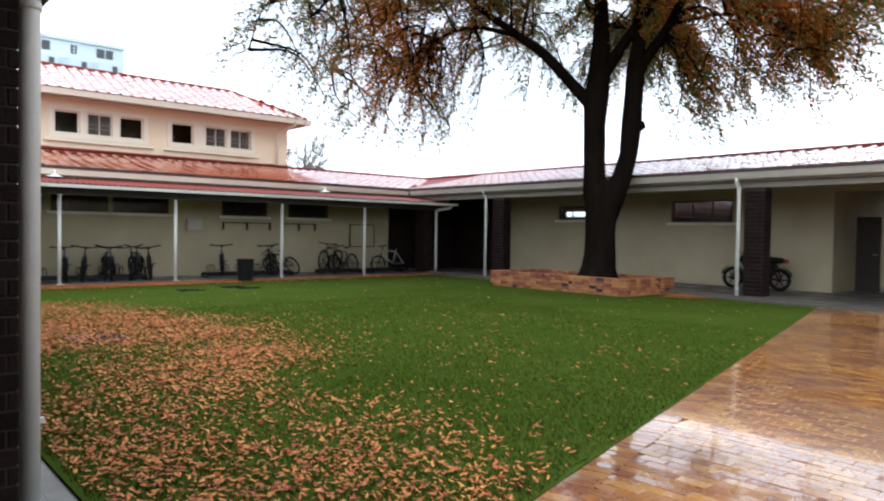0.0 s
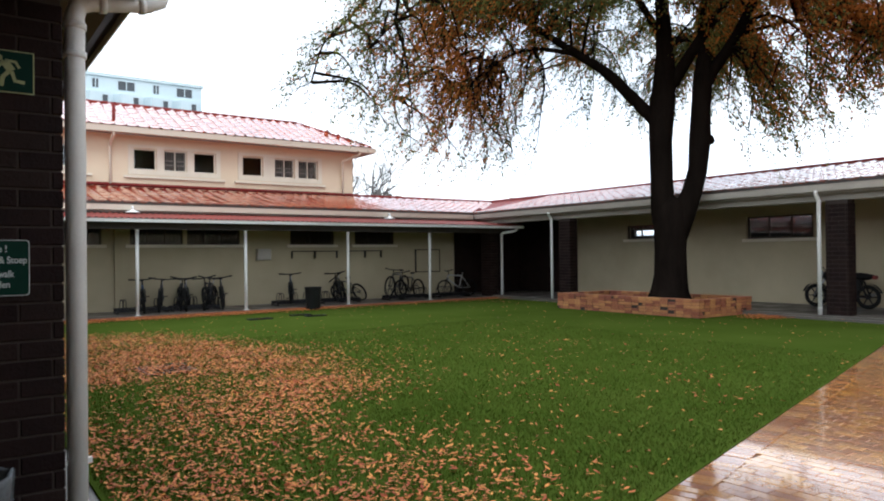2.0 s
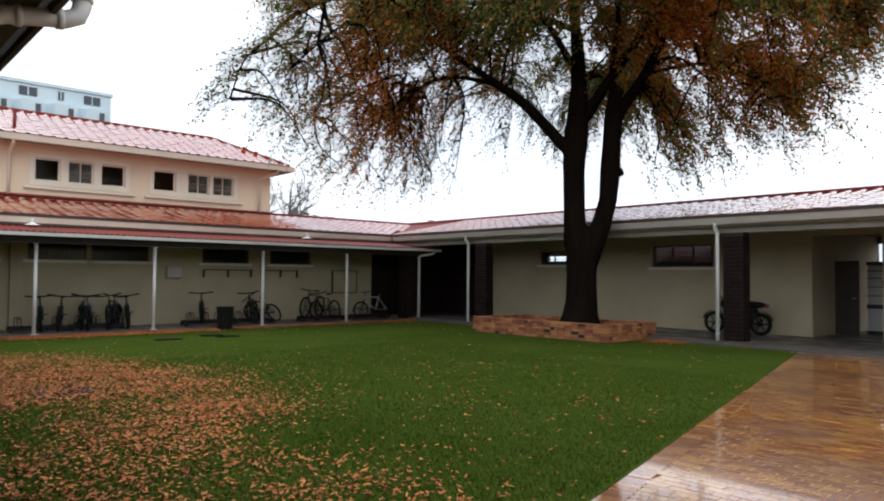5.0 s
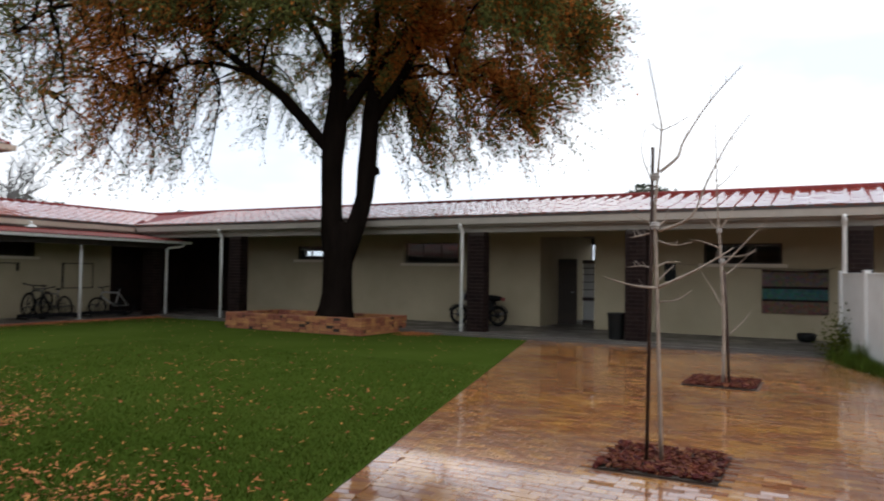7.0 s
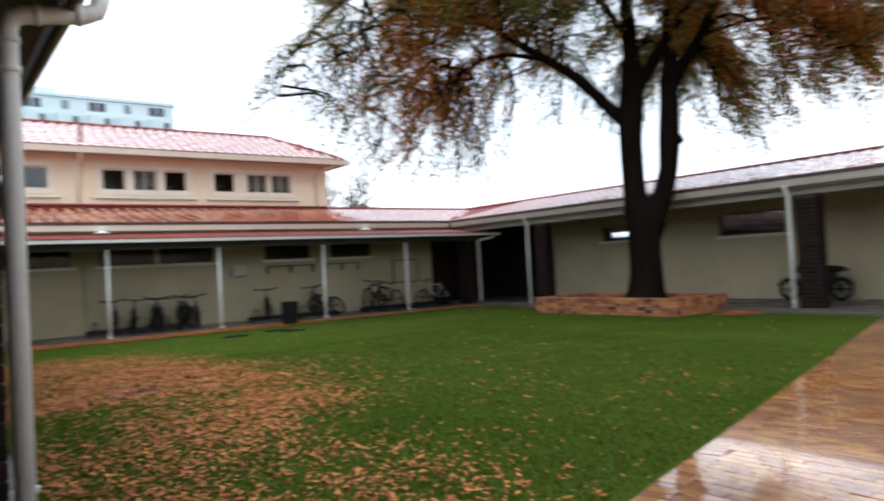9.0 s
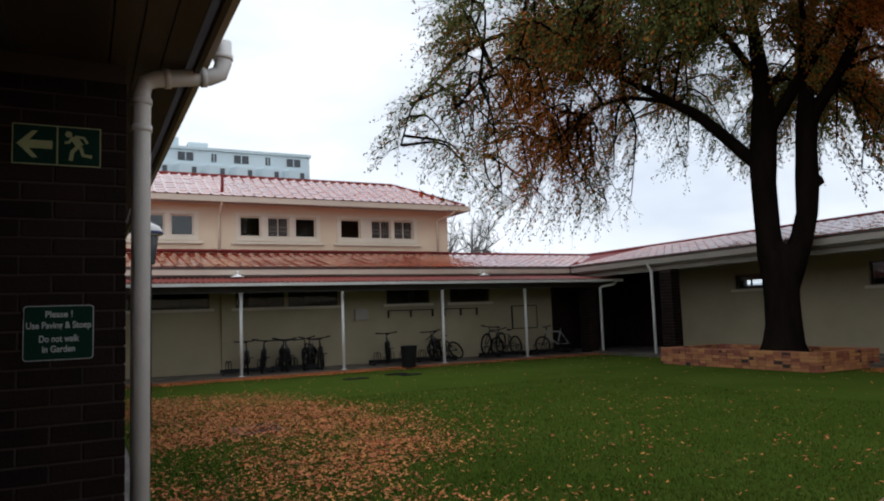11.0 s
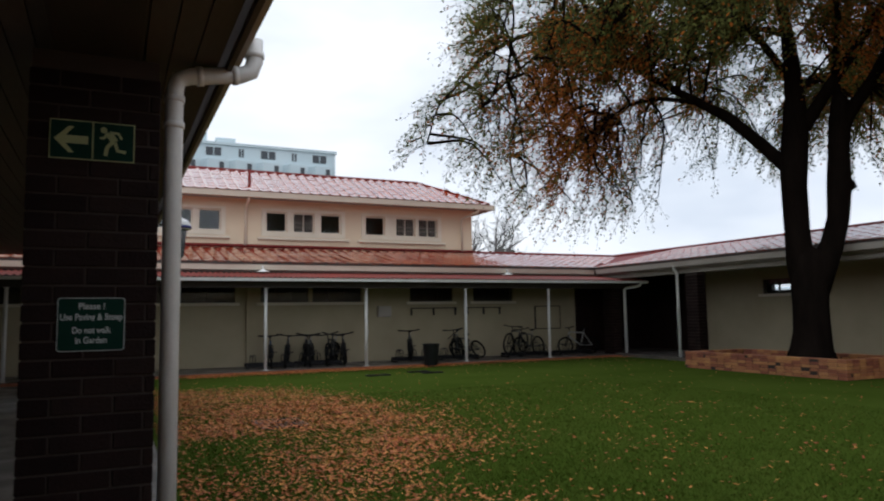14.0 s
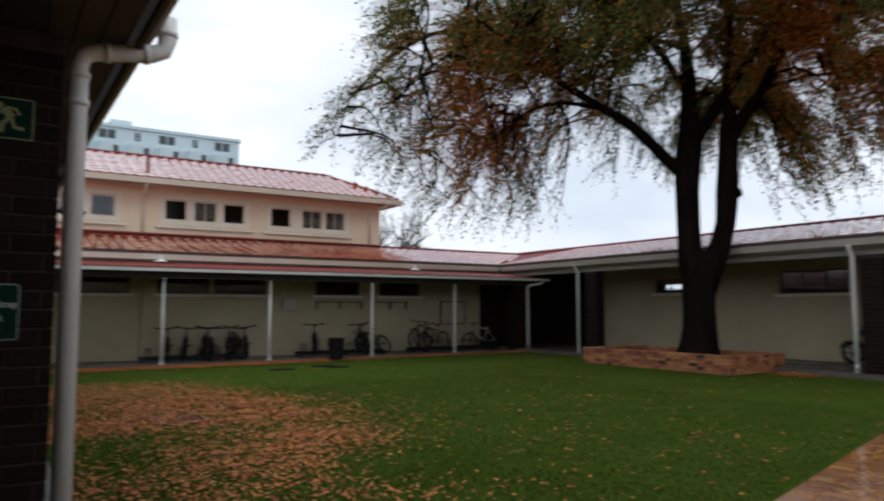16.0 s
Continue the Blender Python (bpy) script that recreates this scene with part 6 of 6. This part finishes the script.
def far_tree(x, y, h, w, label, bare=False, n=1500, leaf=0.5):
    t = thing("far_tree", (x, y, 0), label, "tree", "trees beyond the roofs")
    tr = bmesh.new()
    tube(tr, [(0, 0, -0.1), (0, 0, h * 0.55), (0.1, 0, h * 0.8)], [h * 0.025, h * 0.016, h * 0.005], 8)
    tips = []
    for k in range(26 if bare else 12):
        a, e = rng.uniform(0, 6.28), rng.uniform(0.2, 1.3)
        z0 = h * rng.uniform(0.35, 0.75)
        l = w * rng.uniform(0.5, 1.0)
        p1 = (0.5 * l * math.cos(a) * math.cos(e), 0.5 * l * math.sin(a) * math.cos(e), z0 + 0.4 * l * math.sin(e))
        p2 = (l * math.cos(a) * math.cos(e), l * math.sin(a) * math.cos(e), min(h, z0 + l * math.sin(e)))
        tube(tr, [(0, 0, z0), p1, p2], [h * 0.008, h * 0.004, h * 0.0015], 5)
        tips.append(p2)
        if bare:
            for _ in range(9):
                q = np.array(p1) + (np.array(p2) - np.array(p1)) * rng.uniform(0, 1)
                d = rng.normal(0, 1, 3) * l * 0.18
                d[2] = abs(d[2]) * 1.3
                tube(tr, [tuple(q), tuple(q + d * 0.6), tuple(q + d)], [h * 0.003, h * 0.002, h * 0.0008], 3, caps=False)
    part("trunk", tr, M["far_bark"] if bare else M["bark"], t)
    if not bare:
        c = []
        for _ in range(n):
            v = rng.normal(0, 1, 3)
            v /= np.linalg.norm(v)
            k = rng.uniform(0.35, 1.0) ** 0.5 * (0.82 + 0.25 * noise.noise(Vector(v) * 2.4 + Vector((x, y, 0))))
            c.append((v[0] * w * k, v[1] * w * k, h * 0.68 + v[2] * h * 0.32 * k))
        leaf_cloud("crown", np.array(c), rng.normal(0, 1, (n, 3)), leaf, M["far_green"], t)


M["far_bark"] = material("grey_far_branches", (0.20, 0.19, 0.18), None, 0.8, fine=20, bump=0)
far_tree(33.0, 58.0, 12.2, 5.0, "bare grey tree beyond the red roof", True)
far_tree(29.0, 55.0, 9.5, 4.0, "bare grey tree beyond the red roof", True)
far_tree(36.0, 60.0, 8.2, 3.2, "dark green tree beyond the red roof", False, 1500, 0.45)
far_tree(42.0, 66.0, 8.4, 3.0, "dark green tree beyond the red roof", False, 1400, 0.45)
far_tree(55.0, 62.0, 8.6, 4.5, "hazy green tree beyond the far roof", False, 1400, 0.5)
far_tree(63.0, 45.0, 8.8, 4.5, "hazy green tree beyond the far roof", False, 1400, 0.5)
far_tree(60.0, 12.6, 9.75, 4.0, "round dark tree rising behind the far ridge", False, 3600, 0.5)

# hazy hill on the horizon
bm = bmesh.new()
cols, prev = 60, None
for i in range(cols + 1):
    a = radians(-8 + 86 * i / cols)
    r = 1400
    h = 45 + 70 * max(0, math.sin(2.6 * i / cols * math.pi) * 0.5 + 0.5) * (0.5 + 0.5 * math.sin(i * 0.11 + 1)) + 6 * noise.noise(Vector((i * 0.3, 0, 0)))
    base = [bm.verts.new((r * math.cos(a), r * math.sin(a), -5)), bm.verts.new(((r + 150) * math.cos(a), (r + 150) * math.sin(a), h))]
    if prev:
        bm.faces.new((prev[0], base[0], base[1], prev[1]))
    prev = base
# distance haze is painted into the hill's pale blue-grey
M["haze"] = material("hillside_haze_tone", (0.62, 0.66, 0.70), (0.58, 0.62, 0.67), 0.9, scale=0.01, fine=0.1, bump=0)
structure("backdrop_hill", bm, M["haze"], "hill on the horizon with haze put into its pale colour", "hill")

# ---- fallen leaves on the lawn ----
def leaf_density(x, y):
    """Thick drift on the near half of the lawn, a strip along the bicycle stoop, a few strays elsewhere."""
    rim = 3.0 if y < 6 else (3.0 + (y - 6) * 0.7 if y < 8.4 else (4.7 if y < 11 else 4.7 - (y - 11) * 0.35))
    drift = 1 / (1 + math.exp((x - rim) * 3.2)) * (1 / (1 + math.exp((y - 15.6) * 2.0)))
    if y < 6.5:
        drift *= 0.75
    bare = math.exp(-(((x - 1.2) / 0.9) ** 2 + ((y - 7.8) / 1.1) ** 2))
    d = 0.004 + 0.85 * drift * (1 - 0.9 * bare)
    d += 1.3 * math.exp(-((y - 19.35) / 0.4) ** 2) * (1.0 if 2.0 < x < 9.5 else 0.2)
    d += 2.0 * math.exp(-(((x - 15.9) / 0.5) ** 2 + ((y - 9.3) / 0.35) ** 2))
    d += 0.03 * math.exp(-(((x - 6.0) / 2.5) ** 2 + ((y - 7.0) / 3.5) ** 2))
    clump = 0.5 + 0.5 * noise.noise(Vector((x * 0.75, y * 0.75, 0.3)))
    fine = 0.5 + 0.5 * noise.noise(Vector((x * 2.7, y * 2.7, 4.3)))
    return d * min(1.0, 2.6 * max(0.0, clump - 0.18)) * (0.35 + 1.0 * fine)


lc, ld = [], []
while len(lc) < 37000:
    x, y = rng.uniform(0.8, 16.2), rng.uniform(2.3, 19.8)
    if y < pave_edge(x) + 0.03 or rng.uniform() > leaf_density(x, y):
        continue
    lc.append((x, y, rng.uniform(0.020, 0.045)))
    a = rng.uniform(0, 6.28)
    ld.append((math.cos(a), math.sin(a), rng.normal(0, 0.22)))
fallen = thing("fallen_leaves", label="scattered rusty fallen oak leaves on the grass", category="leaves", kind="stuff")
lc, ld = np.array(lc), np.array(ld)


def ground_leaves(name, centre, way, size, mat, parent):
    n = len(centre)
    way = way / np.linalg.norm(way, axis=1, keepdims=True)
    side = np.cross(way, np.array((0, 0, 1.0)) + rng.normal(0, 0.35, (n, 3)))
    side /= np.linalg.norm(side, axis=1, keepdims=True)
    s = size * rng.uniform(0.6, 1.35, (n, 1))
    curl = rng.uniform(-0.12, 0.36, (n, 1)) * s * np.array((0, 0, 1.0))
    rows = [(-0.5, 0.03, 0), (-0.2, 0.15, 0.35), (0.15, 0.18, 0.1), (0.5, 0.015, 1.0)]
    v = np.empty((n, 8, 3))
    for k, (u, w, c) in enumerate(rows):
        v[:, 2 * k] = centre + way * s * u + side * s * w + curl * c
        v[:, 2 * k + 1] = centre + way * s * u - side * s * w + curl * c
    idx = np.arange(8 * n).reshape(n, 8)
    q = np.concatenate([idx[:, [0, 1, 3, 2]], idx[:, [2, 3, 5, 4]], idx[:, [4, 5, 7, 6]]], 1).reshape(-1, 4)
    me = bpy.data.meshes.new(name)
    me.vertices.add(8 * n)
    me.vertices.foreach_set("co", v.ravel())
    me.loops.add(q.size)
    me.loops.foreach_set("vertex_index", q.ravel().astype(np.int32))
    me.polygons.add(len(q))
    me.polygons.foreach_set("loop_start", np.arange(0, q.size, 4, dtype=np.int32))
    me.update(calc_edges=True)
    me.materials.append(mat)
    ob = new(name, me)
    ob.parent = parent
    return tagged(ob, kind="stuff")


ground_leaves("leaf_litter", lc, ld, 0.046, M["leaf_fall"], fallen)

# ---- grass blades on the nearer lawn ----
NB = 130000
gx = rng.uniform(0.78, 11.0, NB * 2)
gy = rng.uniform(2.2, 13.5, NB * 2)
keep = (gy > pave_edge(gx) + 0.01) & (rng.uniform(0, 1, NB * 2) < np.clip(6.5 / np.hypot(gx, gy), 0.15, 1) ** 1.5)
gx, gy = gx[keep], gy[keep]
n = len(gx)
ang, hh, ww = rng.uniform(0, 6.28, n), rng.uniform(0.018, 0.042, n), rng.uniform(0.003, 0.006, n)
gv = np.zeros((n, 3, 3))
gv[:, 0] = np.stack([gx - ww * np.cos(ang), gy - ww * np.sin(ang), np.zeros(n)], 1)
gv[:, 1] = np.stack([gx + ww * np.cos(ang), gy + ww * np.sin(ang), np.zeros(n)], 1)
gv[:, 2] = np.stack([gx + rng.normal(0, 0.014, n), gy + rng.normal(0, 0.014, n), hh], 1)
me = bpy.data.meshes.new("grass_blades")
me.vertices.add(3 * n)
me.vertices.foreach_set("co", gv.ravel())
me.loops.add(3 * n)
me.loops.foreach_set("vertex_index", np.arange(3 * n, dtype=np.int32))
me.polygons.add(n)
me.polygons.foreach_set("loop_start", np.arange(0, 3 * n, 3, dtype=np.int32))
me.update(calc_edges=True)
me.materials.append(M["blade"])
tagged(new("grass_blades", me), "short green blades of lawn grass", "grass", kind="stuff")

# ---- clay pavers, laid last ----
paver = mesh_of("paver", boxed(-0.0485, 0.0485, -0.0985, 0.0985, -0.03, 0.0, bevel=0.004))
paver.materials.append(M["paver"])
pv = [(-0.0485, -0.0985), (0.0485, -0.0985), (0.0485, 0.0985), (-0.0485, 0.0985)]
verts, faces, made = [], [], 0
slope = math.atan(0.2695)
# soldier course along the lawn
k = 0
u = 0.70
places = []
while u < 16.1:
    places.append((u + 0.03, pave_edge(u + 0.03) - 0.115, slope, True))
    u += 0.10 * math.cos(slope)
cuts = []
row = 0
x = 0.70
while x < 16.15:
    y = -8.9 + (0.1 if row % 2 else 0.0)
    while y < pave_edge(x) - 0.27:
        if not any(a - 0.05 < x < b + 0.05 and c - 0.08 < y < d + 0.08 for a, b, c, d in BEDS):
            if -7.0 < y:
                places.append((x, y, 0.0, False))
        y += 0.2
    rest = pave_edge(x) - 0.225 - (y - 0.1)
    if rest > 0.03:
        cuts.append((x, y - 0.1 + rest / 2, rest))
    x += 0.1
    row += 1
for px, py, a, edge in places:
    dz = rng.normal(0, 0.0016)
    near = 4.2 < px < 6.2 and 1.65 < py < 3.6
    if near and made < 290:
        ob = new("paver", paver)
        ob.parent = paving
        ob.matrix_basis = Matrix.Translation((px, py, dz)) @ Matrix.Rotation(a + rng.normal(0, 0.012), 4, "Z")
        made += 1
        continue
    tx, ty = rng.normal(0, 0.010), rng.normal(0, 0.008)
    c, s = math.cos(a + rng.normal(0, 0.012)), math.sin(a)
    base = len(verts)
    for lift, shrink in ((-0.03, 1.0), (-0.004, 1.0), (0.0, 0.94)):
        for qx, qy in pv:
            qx, qy = qx * shrink, qy * (shrink if shrink == 1 else 0.97)
            verts.append((px + c * qx - s * qy, py + s * qx + c * qy, dz + lift + tx * qx + ty * qy))
    for o in (0, 4):
        for i in range(4):
            j = (i + 1) % 4
            faces.append((base + o + i, base + o + j, base + o + 4 + j, base + o + 4 + i))
    faces.append((base + 8, base + 9, base + 10, base + 11))
for px, py, rest in cuts:
    base = len(verts)
    for lift in (-0.03, -0.001):
        for qx, qy in pv:
            verts.append((px + qx, py + qy / 0.0985 * (rest / 2 - 0.002), lift))
    for i in range(4):
        j = (i + 1) % 4
        faces.append((base + i, base + j, base + 4 + j, base + 4 + i))
    faces.append((base + 4, base + 5, base + 6, base + 7))
raw_part("paver_field", verts, faces, M["paver_far"], paving, kind="stuff")
